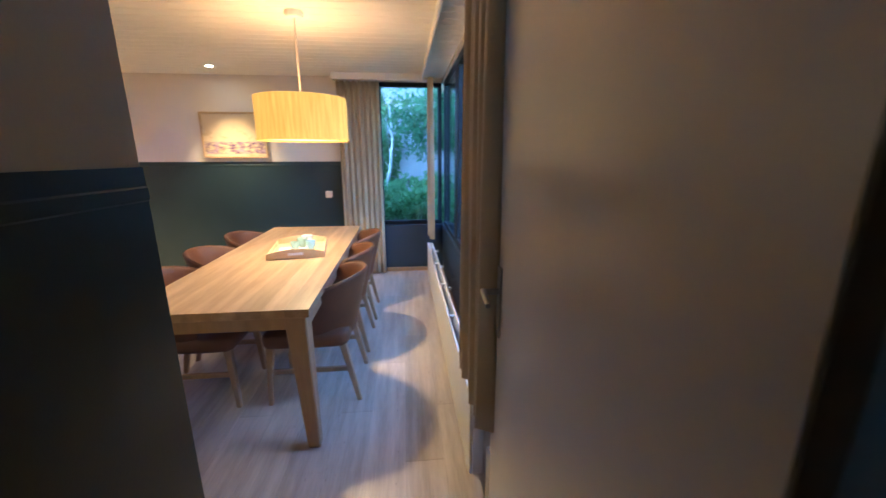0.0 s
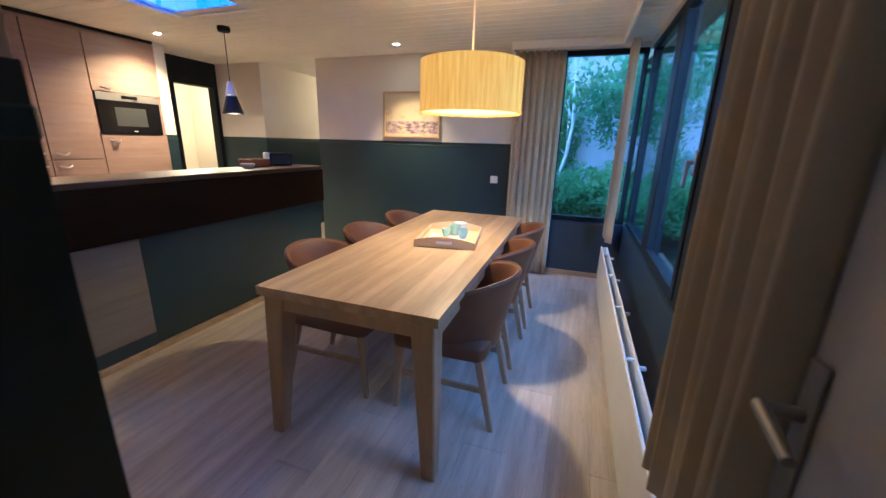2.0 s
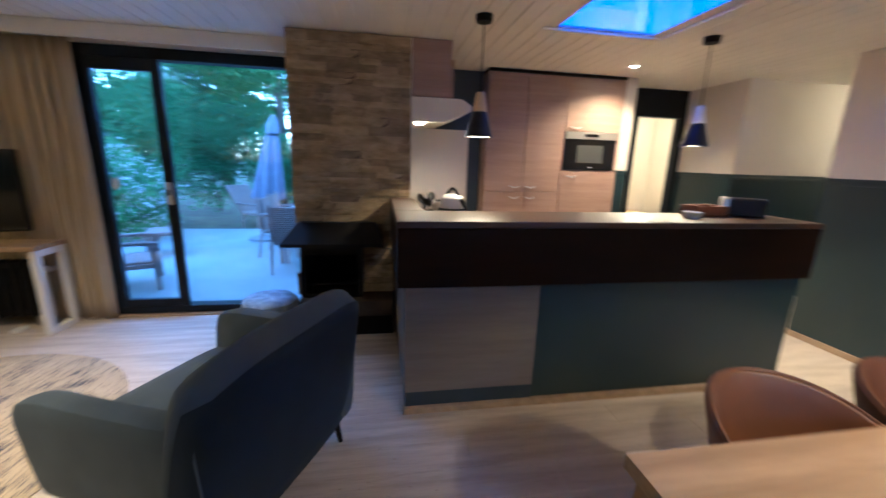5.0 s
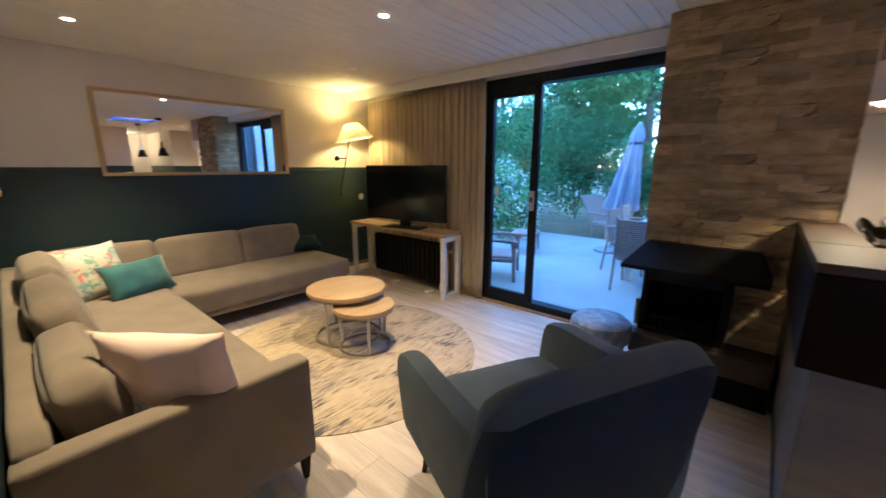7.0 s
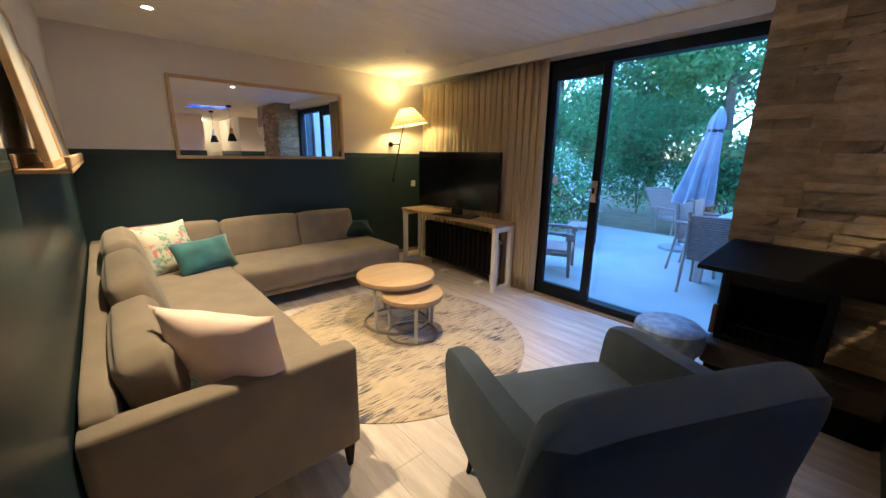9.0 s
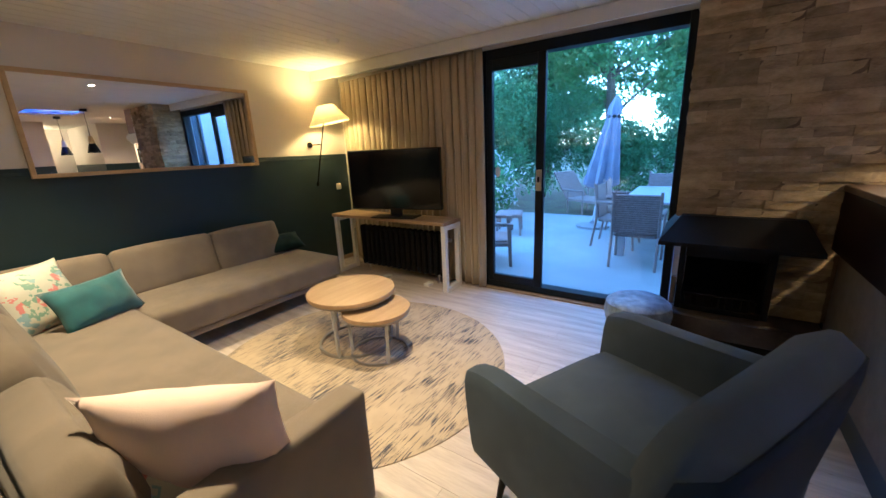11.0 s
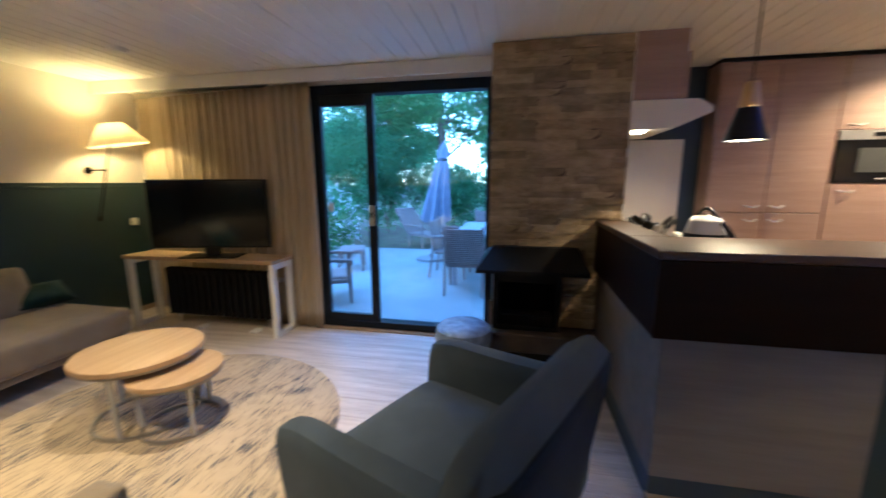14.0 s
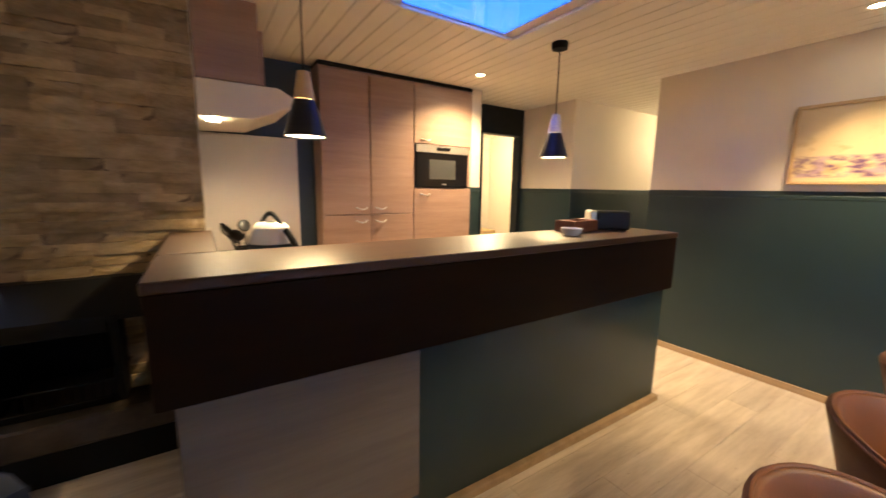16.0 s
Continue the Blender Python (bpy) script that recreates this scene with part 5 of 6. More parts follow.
def field_print():
    """A cream sky with soft brown clouds over a mauve flower field."""
    m = mat("flower_field_print", (0.60, 0.47, 0.29), 0.6, vary=0.06, bump=0.0, scale=5)
    n, l = m.node_tree.nodes, m.node_tree.links
    geo, sep = n.new("ShaderNodeNewGeometry"), n.new("ShaderNodeSeparateXYZ")
    l.new(geo.outputs["Position"], sep.inputs[0])

    def blots(scale, stretch, lo, hi):
        mp, tx, r = n.new("ShaderNodeMapping"), n.new("ShaderNodeTexNoise"), n.new("ShaderNodeMapRange")
        mp.inputs["Scale"].default_value = stretch
        tx.inputs["Scale"].default_value = scale
        tx.inputs["Detail"].default_value = 4
        r.inputs[1].default_value, r.inputs[2].default_value = lo, hi
        l.new(geo.outputs["Position"], mp.inputs[0])
        l.new(mp.outputs[0], tx.inputs["Vector"])
        l.new(tx.outputs[0], r.inputs[0])
        return r.outputs[0]

    def band(a, b):
        r = n.new("ShaderNodeMapRange")
        r.inputs[1].default_value, r.inputs[2].default_value = a, b
        l.new(sep.outputs["Z"], r.inputs[0])
        return r.outputs[0]

    def times(a, b):
        k = n.new("ShaderNodeMath")
        k.operation = "MULTIPLY"
        l.new(a, k.inputs[0])
        l.new(b, k.inputs[1])
        return k.outputs[0]

    def blend(fac, a, color):
        k = n.new("ShaderNodeMix")
        k.data_type = "RGBA"
        l.new(fac, k.inputs["Factor"])
        l.new(a, k.inputs["A"])
        k.inputs["B"].default_value = (*color, 1)
        return k.outputs["Result"]

    def over(fac, a, b):
        k = n.new("ShaderNodeMix")
        k.data_type = "RGBA"
        l.new(fac, k.inputs["Factor"])
        l.new(a, k.inputs["A"])
        l.new(b, k.inputs["B"])
        return k.outputs["Result"]

    sky = blend(times(blots(7, (1, 1, 1.4), 0.52, 0.72), band(1.86, 1.70)), n["Color Ramp"].outputs[0], (0.36, 0.23, 0.11))
    bed = blend(blots(16, (1, 1, 2.2), 0.40, 0.62), sky, (0.12, 0.055, 0.16))
    bed = blend(blots(11, (1, 1, 1.5), 0.50, 0.66), bed, (0.40, 0.27, 0.35))
    out = over(times(band(1.668, 1.652), band(1.515, 1.53)), sky, bed)
    l.new(out, n["Principled BSDF"].inputs["Base Color"])
    return m


boxes("print", field_print(), [(px0 + 0.02, px1 - 0.02, yw - 0.02, yw - 0.012, pz0 + 0.02, pz1 - 0.02)], PI, 0.0, "purple flower field print")


def wall_switch(x, y, z, face, label):
    th = thing("wall_switch", label, "switch", "", (x, y, z), face)
    boxes("plate", M_IVORY, [(-0.041, 0.041, -0.010, 0.0, -0.041, 0.041)], th, 0.004)
    boxes("rocker", M_IVORY, [(-0.026, 0.026, -0.015, -0.0105, -0.026, 0.026)], th, 0.002)
    return th


wall_switch(-0.155, Y_N - 0.004, 1.03, 0, "ivory wall switch on the teal wall beside the curtain")
wall_switch(-3.582, Y_S + 0.004, 1.01, 180, "ivory wall switch on the teal wall under the lamp")

# tray with crockery
M_TRAY = wood("birch_tray", (0.62, 0.47, 0.28), (0.52, 0.37, 0.20), 0.5, "x")
M_CERW = mat("white_ceramic", (0.75, 0.75, 0.72), 0.25, vary=0.03, bump=0.0)
M_CERG = mat("mint_ceramic", (0.38, 0.55, 0.46), 0.25, vary=0.05, bump=0.0)
M_CERB = mat("sky_blue_glass", (0.30, 0.50, 0.62), 0.2, vary=0.05, bump=0.0)
TR = thing("serving_tray", "birch serving tray on the dining table", "tray", at=(-0.03, 3.80, TZ), rz=9)
boxes("bottom", M_TRAY, [(-0.19, 0.19, -0.25, 0.25, 0.001, 0.010)], TR, 0.002)
for sx in (-0.195, 0.183):
    boxes("side", M_TRAY, [(sx, sx + 0.012, -0.24, 0.24, 0.010, 0.045)], TR, 0.003)
for sy in (-1, 1):
    bm = bmesh.new()
    nn = 16
    rows2 = []
    for s in (0, 0.012):
        rows2.append([[bm.verts.new((-0.195 + 0.39 * i / nn, sy * (0.245 + s), zz)) for zz in (0.003, 0.045 + 0.028 * math.sin(math.pi * i / nn))] for i in range(nn + 1)])
    a, b = rows2
    for i in range(nn):
        bm.faces.new((a[i][0], a[i + 1][0], a[i + 1][1], a[i][1]))
        bm.faces.new((b[i + 1][0], b[i][0], b[i][1], b[i + 1][1]))
        bm.faces.new((a[i][1], a[i + 1][1], b[i + 1][1], b[i][1]))
        bm.faces.new((a[i + 1][0], a[i][0], b[i][0], b[i + 1][0]))
    bm.faces.new((a[0][0], a[0][1], b[0][1], b[0][0]))
    bm.faces.new((a[nn][1], a[nn][0], b[nn][0], b[nn][1]))
    bmesh.ops.recalc_face_normals(bm, faces=bm.faces[:])
    e = part("end_board", bm, M_TRAY, TR)
    boxes("grip", M_PLASTIC if sy > 0 else M_CERW, [(-0.05, 0.05, sy * 0.258 - 0.0012, sy * 0.258 + 0.0012, 0.028, 0.046)], e, 0.0006, "hand slot")
nap = boxes("napkin", M_CERW, [(-0.15, 0.10, -0.20, 0.10, 0, 0.006)], bevel=0.002)
nap.matrix_basis = pose(-0.03, 3.80, TZ + 0.0105, 0, 0, 14)
tagged(nap, "folded white napkin lying in the tray", "napkin")
for x, y, mtl, s, lab in ((-0.02, 3.86, M_CERG, 1.0, "mint green cup on the tray"), (0.06, 3.79, M_CERB, 0.9, "pale blue cup on the tray"), (-0.06, 3.79, M_CERG, 0.8, "small mint bowl on the tray"), (0.0, 3.93, M_CERW, 1.1, "white lidded pot on the tray")):
    c = lathe("cup", mtl, [(0, 0.004), (0.022 * s, 0.0), (0.036 * s, 0.03 * s), (0.040 * s, 0.07 * s), (0.037 * s, 0.07 * s), (0.033 * s, 0.03 * s), (0, 0.008)], at=(x, y, TZ + 0.0175), n=24)
    tagged(c, lab, "cup", "crockery on the tray")

# things on the worktop and bar
def utensil_pot():
    th = thing("utensil_pot", "black pot full of kitchen ladles and spoons", "pot", at=(-3.10, 2.46, 0.90))
    lathe("pot", M_PLASTIC, [(0, 0), (0.055, 0), (0.06, 0.15), (0.055, 0.15), (0.05, 0.01), (0, 0.01)], th, n=24)
    for k in range(9):
        a = k * 0.70 + 0.3
        q = 0.075 + 0.035 * (k % 3)
        tip = Vector((q * math.cos(a), q * math.sin(a), 0.205 + 0.03 * (k * 2 % 3)))
        bm = bmesh.new()
        cyl_bm(bm, (0.02 * math.cos(a), 0.02 * math.sin(a), 0.02), tip, 0.005, n=6)
        bm2 = bmesh.ops.create_uvsphere(bm, u_segments=12, v_segments=8, radius=0.047)["verts"]
        bmesh.ops.transform(bm, matrix=Matrix.Translation(tip) @ pose(0, 0, 0, 50, 0, math.degrees(a) - 90) @ Matrix.Diagonal((0.8, 1.0, 0.25, 1)), verts=bm2)
        part("utensil", bm, M_PLASTIC if k else M_CHROME, th, smooth=True)
    return th


utensil_pot()
KT = thing("kettle", "white kettle with a black handle on the worktop", "kettle", at=(-2.38, 2.50, 0.90))
lathe("body", M_CERW, [(0, 0.02), (0.085, 0.02), (0.098, 0.08), (0.10, 0.18), (0.092, 0.26), (0.075, 0.305), (0.0, 0.305)], KT, n=32)
lathe("lid", M_CERW, [(0.078, 0.306), (0.06, 0.325), (0.0, 0.335)], KT, n=32, label="white lid")
lathe("base", M_PLASTIC, [(0, 0), (0.085, 0), (0.085, 0.02), (0, 0.02)], KT, n=32)
bm = bmesh.new()
lathe("band", M_NAVY, [(0.1, 0.15), (0.104, 0.15), (0.101, 0.245), (0.096, 0.245)], KT, n=32, close=True, label="dark blue band")
pts = [(0.088 + 0.065 * math.sin(math.pi * i / 10), 0.0, 0.10 + 0.20 * i / 10) for i in range(11)]
tube_bm(bm, pts, 0.014)
part("handle", bm, M_PLASTIC, KT, "black curved handle", True)
bm = bmesh.new()
tube_bm(bm, [(-0.06 + 0.12 * i / 8, 0.0, 0.318 + 0.045 * math.sin(math.pi * i / 8)) for i in range(9)], 0.010)
part("top_handle", bm, M_PLASTIC, KT, "black bow handle", True)
KT.rotation_euler = (0, 0, 0.6)
KT.scale = (0.95, 0.95, 1.08)
tagged(boxes("soap_bottle", M_CERW, [(-2.80, -2.74, 2.50, 2.54, 0.90, 1.12)], bevel=0.012, seg=3), "small white bottle on the worktop", "bottle")

TO = thing("toaster", "black and steel toaster at the bar's end", "toaster", at=(-2.11, 4.52, bar_t), rz=-40)
boxes("body", M_PLASTIC, [(-0.07, 0.07, -0.09, 0.12, 0.004, 0.122)], TO, 0.012, seg=2)
boxes("side_panel", M_CHROME, [(-0.074, 0.074, -0.135, -0.091, 0.004, 0.128)], TO, 0.012, "steel end panel", 2)
boxes("top_plate", M_PLASTIC, [(-0.066, 0.066, -0.088, 0.116, 0.1205, 0.1245)], TO, 0.001, "black top plate")
boxes("slot", M_PLASTIC, [(-0.045, -0.015, -0.07, 0.09, 0.1235, 0.1255), (0.015, 0.045, -0.07, 0.09, 0.1235, 0.1255)], TO)
WB = thing("wooden_crate", "small red-brown wooden crate on the bar", "crate", at=(-2.14, 4.24, bar_t), rz=6)
M_CRATE = wood("red_crate_wood", (0.20, 0.075, 0.035), (0.13, 0.045, 0.02), 0.5, "y")
boxes("board", M_CRATE, [(-0.07, 0.07, -0.13, 0.13, 0.001, 0.012), (-0.07, -0.058, -0.13, 0.13, 0.012, 0.07), (0.058, 0.07, -0.13, 0.13, 0.012, 0.07), (-0.058, 0.058, -0.13, -0.118, 0.012, 0.072), (-0.058, 0.058, 0.118, 0.13, 0.012, 0.072)], WB, 0.002)
lathe_c = lathe("jar", M_CERW, [(0, 0), (0.035, 0), (0.055, 0.02), (0.062, 0.042), (0.059, 0.042), (0.05, 0.02), (0.03, 0.006), (0, 0.006)], at=(-2.0, 4.02, bar_t), n=24)
tagged(lathe_c, "small white bowl standing on the bar", "bowl")
bag = pillow("folded_cloth", mat("grey_cloth", (0.32, 0.31, 0.30), 0.9, vary=0.15, bump=0.3), 0.30, 0.26, 0.07, pose(0.17, 3.20, 0.515, 0, 0, 20), "grey folded cloth lying on a chair seat", "cloth")

CD = thing("chest_of_drawers", "low oak chest in the room beyond", "chest")
boxes("body", M_FRAMEW, [(-6.49, -6.02, 4.75, 6.9, 0.0, 0.66)], CD, 0.004)
for yy in (4.77, 5.48, 6.19):
    boxes("drawer", M_FRAMEW, [(-6.018, -6.0, yy, yy + 0.69, 0.06, 0.64)], CD, 0.003)

# ---- outside ----
M_PATIO = mat("patio_concrete", (0.24, 0.25, 0.235), 0.85, vary=0.10, bump=0.3, fine=60, scale=1.5)
M_SOIL = mat("garden_soil", (0.055, 0.045, 0.030), 0.95, vary=0.35, bump=0.6, fine=40, scale=3, color2=(0.07, 0.085, 0.035))
M_WICKER = mat("grey_wicker", (0.205, 0.160, 0.138), 0.7, vary=0.25, bump=0.8, fine=120, scale=30, stretch=(1, 1, 2))
M_ALU = mat("grey_aluminium", (0.42, 0.42, 0.43), 0.4, 0.4, vary=0.05, bump=0.02)
M_PARASOL = mat("grey_blue_parasol", (0.15, 0.155, 0.195), 0.85, vary=0.15, bump=0.2, fine=200)
M_BARK = mat("tree_bark", (0.10, 0.085, 0.065), 0.95, vary=0.4, bump=0.8, fine=40, scale=8, stretch=(1, 1, 0.25))
M_PLASTER = mat("pale_render_wall", (0.34, 0.345, 0.36), 0.9, vary=0.08, bump=0.3, fine=80, scale=1.5)
M_EAVE = wood("eave_boards", (0.30, 0.20, 0.11), (0.20, 0.13, 0.07), 0.7, "y")


def leaf_mat(name, color, color2):
    m = mat(name, color, 0.6, spec=0.2, vary=0.3, bump=0.0, scale=1.2, fine=14, color2=color2)
    n, l = m.node_tree.nodes, m.node_tree.links
    b = n["Principled BSDF"]
    tr, mix = n.new("ShaderNodeBsdfTranslucent"), n.new("ShaderNodeMixShader")
    mix.inputs[0].default_value = 0.58
    l.new(n["Color Ramp"].outputs[0], tr.inputs[0])
    l.new(b.outputs[0], mix.inputs[1])
    l.new(tr.outputs[0], mix.inputs[2])
    l.new(mix.outputs[0], n["Material Output"].inputs[0])
    return m


M_LEAF = leaf_mat("leaf_green", (0.105, 0.22, 0.095), (0.19, 0.35, 0.15))
M_LEAF2 = leaf_mat("leaf_deep_green", (0.08, 0.18, 0.08), (0.15, 0.29, 0.13))
M_LEAF3 = leaf_mat("leaf_fresh_green", (0.13, 0.26, 0.10), (0.21, 0.37, 0.15))
M_BLOSSOM = mat("white_blossom", (0.60, 0.60, 0.58), 0.8, vary=0.1, bump=0.0)

structure(boxes("ground", M_SOIL, [(-300, -3.63, -300, 300, -0.30, -0.10), (-3.63, 1.42, -300, -2.76, -0.30, -0.10), (-3.63, 1.42, 8.34, 300, -0.30, -0.10), (-2.4, 1.42, 5.9, 8.34, -0.30, -0.10), (1.42, 300, -300, 300, -0.30, -0.10)]), "bare garden soil", "ground")
structure(boxes("patio", M_PATIO, [(-8.3, -3.64, -3.2, 5.0, -0.099, -0.05)], bevel=0.008), "pale concrete patio slab", "pavement")
structure(boxes("outer_wall", M_PLASTER, [(-3.65, -3.63, 1.33, 2.11, -0.05, 2.5), (-6.62, -4.13, 2.0, 2.10, -0.1, 2.6), (-6.75, -6.62, 2.0, 7.2, -0.1, 2.6)]), "pale rendered outer wall of the house", "wall")
structure(boxes("eaves", M_EAVE, [(1.43, 1.72, 1.0, 8.5, 2.5, 2.6)]), "wooden roof eaves", "roof")


def leaves(name, blobs, count, size, material, parent, seed, label=""):
    """Many small leaves spread through the outer part of uneven blobs (x, y, z, rx, ry, rz)."""
    rng = np.random.default_rng(seed)
    w = np.array([b[3] * b[4] + b[4] * b[5] + b[3] * b[5] for b in blobs])
    pick = rng.choice(len(blobs), count, p=w / w.sum())
    bl = np.array(blobs)[pick]
    d = rng.normal(size=(count, 3))
    d /= np.linalg.norm(d, axis=1)[:, None]
    rad = rng.uniform(0.45, 1.08, count) ** 0.6
    lump = 1 + 0.25 * np.sin(d[:, 0] * 5 + bl[:, 0]) * np.cos(d[:, 2] * 6 + bl[:, 1]) + 0.15 * np.sin(d[:, 1] * 11)
    c = bl[:, :3] + d * bl[:, 3:] * (rad * lump)[:, None]
    c[:, 2] = np.maximum(c[:, 2], -0.08)
    a = rng.normal(size=(count, 3))
    a[:, 2] -= 0.5
    a /= np.linalg.norm(a, axis=1)[:, None]
    b = np.cross(a, rng.normal(size=(count, 3)) + d)
    b /= np.linalg.norm(b, axis=1)[:, None]
    s = size * rng.uniform(0.6, 1.3, count)[:, None]
    v = np.stack([c - a * s, c + b * s * 0.42, c + a * s, c - b * s * 0.42], 1).reshape(-1, 3)
    f = np.arange(count * 4).reshape(-1, 4)
    me = bpy.data.meshes.new(name)
    me.from_pydata(v.tolist(), [], f.tolist())
    me.materials.append(material)
    ob = new(name, me)
    ob.parent = parent
    if label:
        ob["label"] = label
    return ob


def bush(x, y, r, h, count, size, material, seed, label, name="bush", category="bush", blossom=0):
    th = thing(name, label, category, "", (0, 0, 0))
    rng = random.Random(seed)
    blobs = []
    for k in range(9):
        a = rng.uniform(0, 6.28)
        q = r * rng.uniform(0.1, 0.75)
        hh = h * rng.uniform(0.35, 0.8)
        s = r * rng.uniform(0.35, 0.6)
        blobs.append((x + q * math.cos(a), y + q * math.sin(a), hh, s, s, min(hh, h * 0.38)))
    leaves("crown", blobs, count, size, material, th, seed)
    bm = bmesh.new()
    for k in range(5):
        b = blobs[k]
        cyl_bm(bm, (x, y, -0.12), (b[0], b[1], b[2]), 0.02, 0.006, n=6)
    part("stem", bm, M_BARK, th)
    if blossom:
        top = [(b[0], b[1], b[2], b[3] * 1.12, b[4] * 1.12, b[5] * 1.12) for b in blobs]
        leaves("blossom", top, blossom * 3, size * 0.6, M_BLOSSOM, th, seed + 5, "white flower heads")
    return th


def tree(x, y, h, r, trunk, count, size, material, seed, label, low=0.35, bark=None, twig=0.28):
    th = thing("tree", label, "tree")
    rng = random.Random(seed)
    bm = bmesh.new()
    pts = [Vector((x, y, -0.12))]
    for k in range(1, 7):
        pts.append(Vector((x + rng.uniform(-0.12, 0.12), y + rng.uniform(-0.12, 0.12), h * 0.85 * k / 6)))
    for k, (a, b) in enumerate(zip(pts, pts[1:])):
        cyl_bm(bm, a, b, trunk * (1 - k / 7), trunk * (1 - (k + 1) / 7), n=10, caps=False)
    blobs = []
    for k in range(14):
        z = h * (low + (1 - low) * (k + 0.5) / 14)
        a = rng.uniform(0, 6.28)
        q = r * rng.uniform(0.25, 0.85) * (1.15 - abs(z / h - 0.65))
        bx, by = x + q * math.cos(a), y + q * math.sin(a)
        s = r * rng.uniform(0.30, 0.52)
        blobs.append((bx, by, z, s, s, s * 0.6))
        i = min(5, int((z * 0.8) / (h * 0.85) * 6))
        cyl_bm(bm, pts[i], (bx, by, z), trunk * twig, 0.006, n=6, caps=False)
    part("trunk", bm, bark or M_BARK, th, smooth=True)
    leaves("crown", blobs, count, size, material, th, seed)
    return th


# hedge and trees beyond the patio
for k, (x, y, r, h, mt) in enumerate(((-9.6, -5.6, 1.5, 3.0, M_LEAF2), (-10.2, -3.9, 1.5, 3.1, M_LEAF), (-11.3, -2.4, 1.4, 2.6, M_LEAF2), (-11.6, -0.4, 1.5, 1.9, M_LEAF), (-10.6, 1.4, 1.6, 2.5, M_LEAF2), (-10.3, 3.2, 1.6, 2.8, M_LEAF), (-8.2, -6.6, 1.6, 3.2, M_LEAF))):
    bush(x, y, r, h, 15000, 0.052, mt, 20 + k, "dense green shrub at the patio's edge")
bush(-7.6, -2.5, 0.85, 1.45, 5000, 0.06, M_LEAF3, 41, "hydrangea shrub with white flower heads", "hydrangea", "shrub", 900)
bush(-6.6, -3.4, 0.8, 1.25, 4200, 0.06, M_LEAF3, 42, "hydrangea shrub with white flower heads", "hydrangea", "shrub", 700)
tree(-12.5, -1.0, 7.5, 2.8, 0.20, 22000, 0.082, M_LEAF3, 51, "tall broadleaf tree with a grey trunk", 0.42)
tree(-14.5, -7.0, 8.5, 3.6, 0.2, 24000, 0.09, M_LEAF2, 52, "tall dark broadleaf tree", 0.2)
tree(-16.5, -4.1, 8.0, 3.2, 0.2, 22000, 0.11, M_LEAF, 53, "tall broadleaf tree behind the hedge", 0.25)
tree(-14.5, 3.4, 8.5, 3.4, 0.2, 24000, 0.09, M_LEAF2, 54, "tall dark broadleaf tree", 0.2)
tree(-9.5, -8.5, 8.0, 3.2, 0.2, 20000, 0.08, M_LEAF, 55, "tall broadleaf tree beside the hedge", 0.2)
tree(-19.6, 1.5, 6.0, 3.0, 0.2, 14000, 0.13, M_LEAF2, 56, "far broadleaf tree beyond the garden", 0.1)


# patio furniture
def wicker_chair(high=0.92):
    th = thing("garden_chair", "grey wicker garden armchair on the patio", "chair", "chairs round the patio table")
    soft("seat", M_WICKER, (-0.24, 0.24, -0.24, 0.22, 0.37, 0.43), th, 0.02, cuts=3)
    bm = bmesh.new()
    for k in range(18):
        z = 0.44 + k * (high - 0.46) / 18
        yb = 0.22 + 0.10 * (z - 0.44)
        cyl_bm(bm, (-0.235, yb, z), (0.235, yb, z), 0.0165, n=6)
    part("backrest", bm, M_WICKER, th, "woven wicker back", True)
    for sx in (-1, 1):
        bm = bmesh.new()
        cyl_bm(bm, (sx * 0.25, 0.30, 0.0), (sx * 0.25, 0.235, 0.45), 0.017, n=8)
        cyl_bm(bm, (sx * 0.25, 0.235, 0.45), (sx * 0.25, 0.285, high), 0.017, n=8)
        part("back_leg", bm, M_WICKER, th, smooth=True)
        bm = bmesh.new()
        cyl_bm(bm, (sx * 0.27, -0.27, 0.0), (sx * 0.27, -0.22, 0.64), 0.017, n=8)
        part("front_leg", bm, M_WICKER, th, smooth=True)
        bm = bmesh.new()
        cyl_bm(bm, (sx * 0.27, -0.25, 0.645), (sx * 0.26, 0.25, 0.66), 0.024, n=8)
        part("armrest", bm, M_WICKER, th, smooth=True)
    return th


gc = wicker_chair()
gc.matrix_basis = pose(-5.18, 0.865, -0.05, 0, 0, -90)
for x, y, r in ((-6.05, 0.50, 178), (-6.75, 0.47, 182), (-7.85, 0.92, 90), (-6.2, 1.75, 0)):
    copy_thing(gc, pose(x, y, -0.05, 0, 0, r))
GT = thing("patio_table", "grey aluminium patio table", "table")
boxes("tabletop", M_ALU, [(-7.3, -5.42, 0.60, 1.46, 0.66, 0.69)], GT, 0.005)
for x in (-7.24, -5.48):
    for y in (0.66, 1.40):
        boxes("leg", M_ALU, [(x - 0.04, x + 0.04, y - 0.04, y + 0.04, -0.05, 0.66)], GT, 0.004)
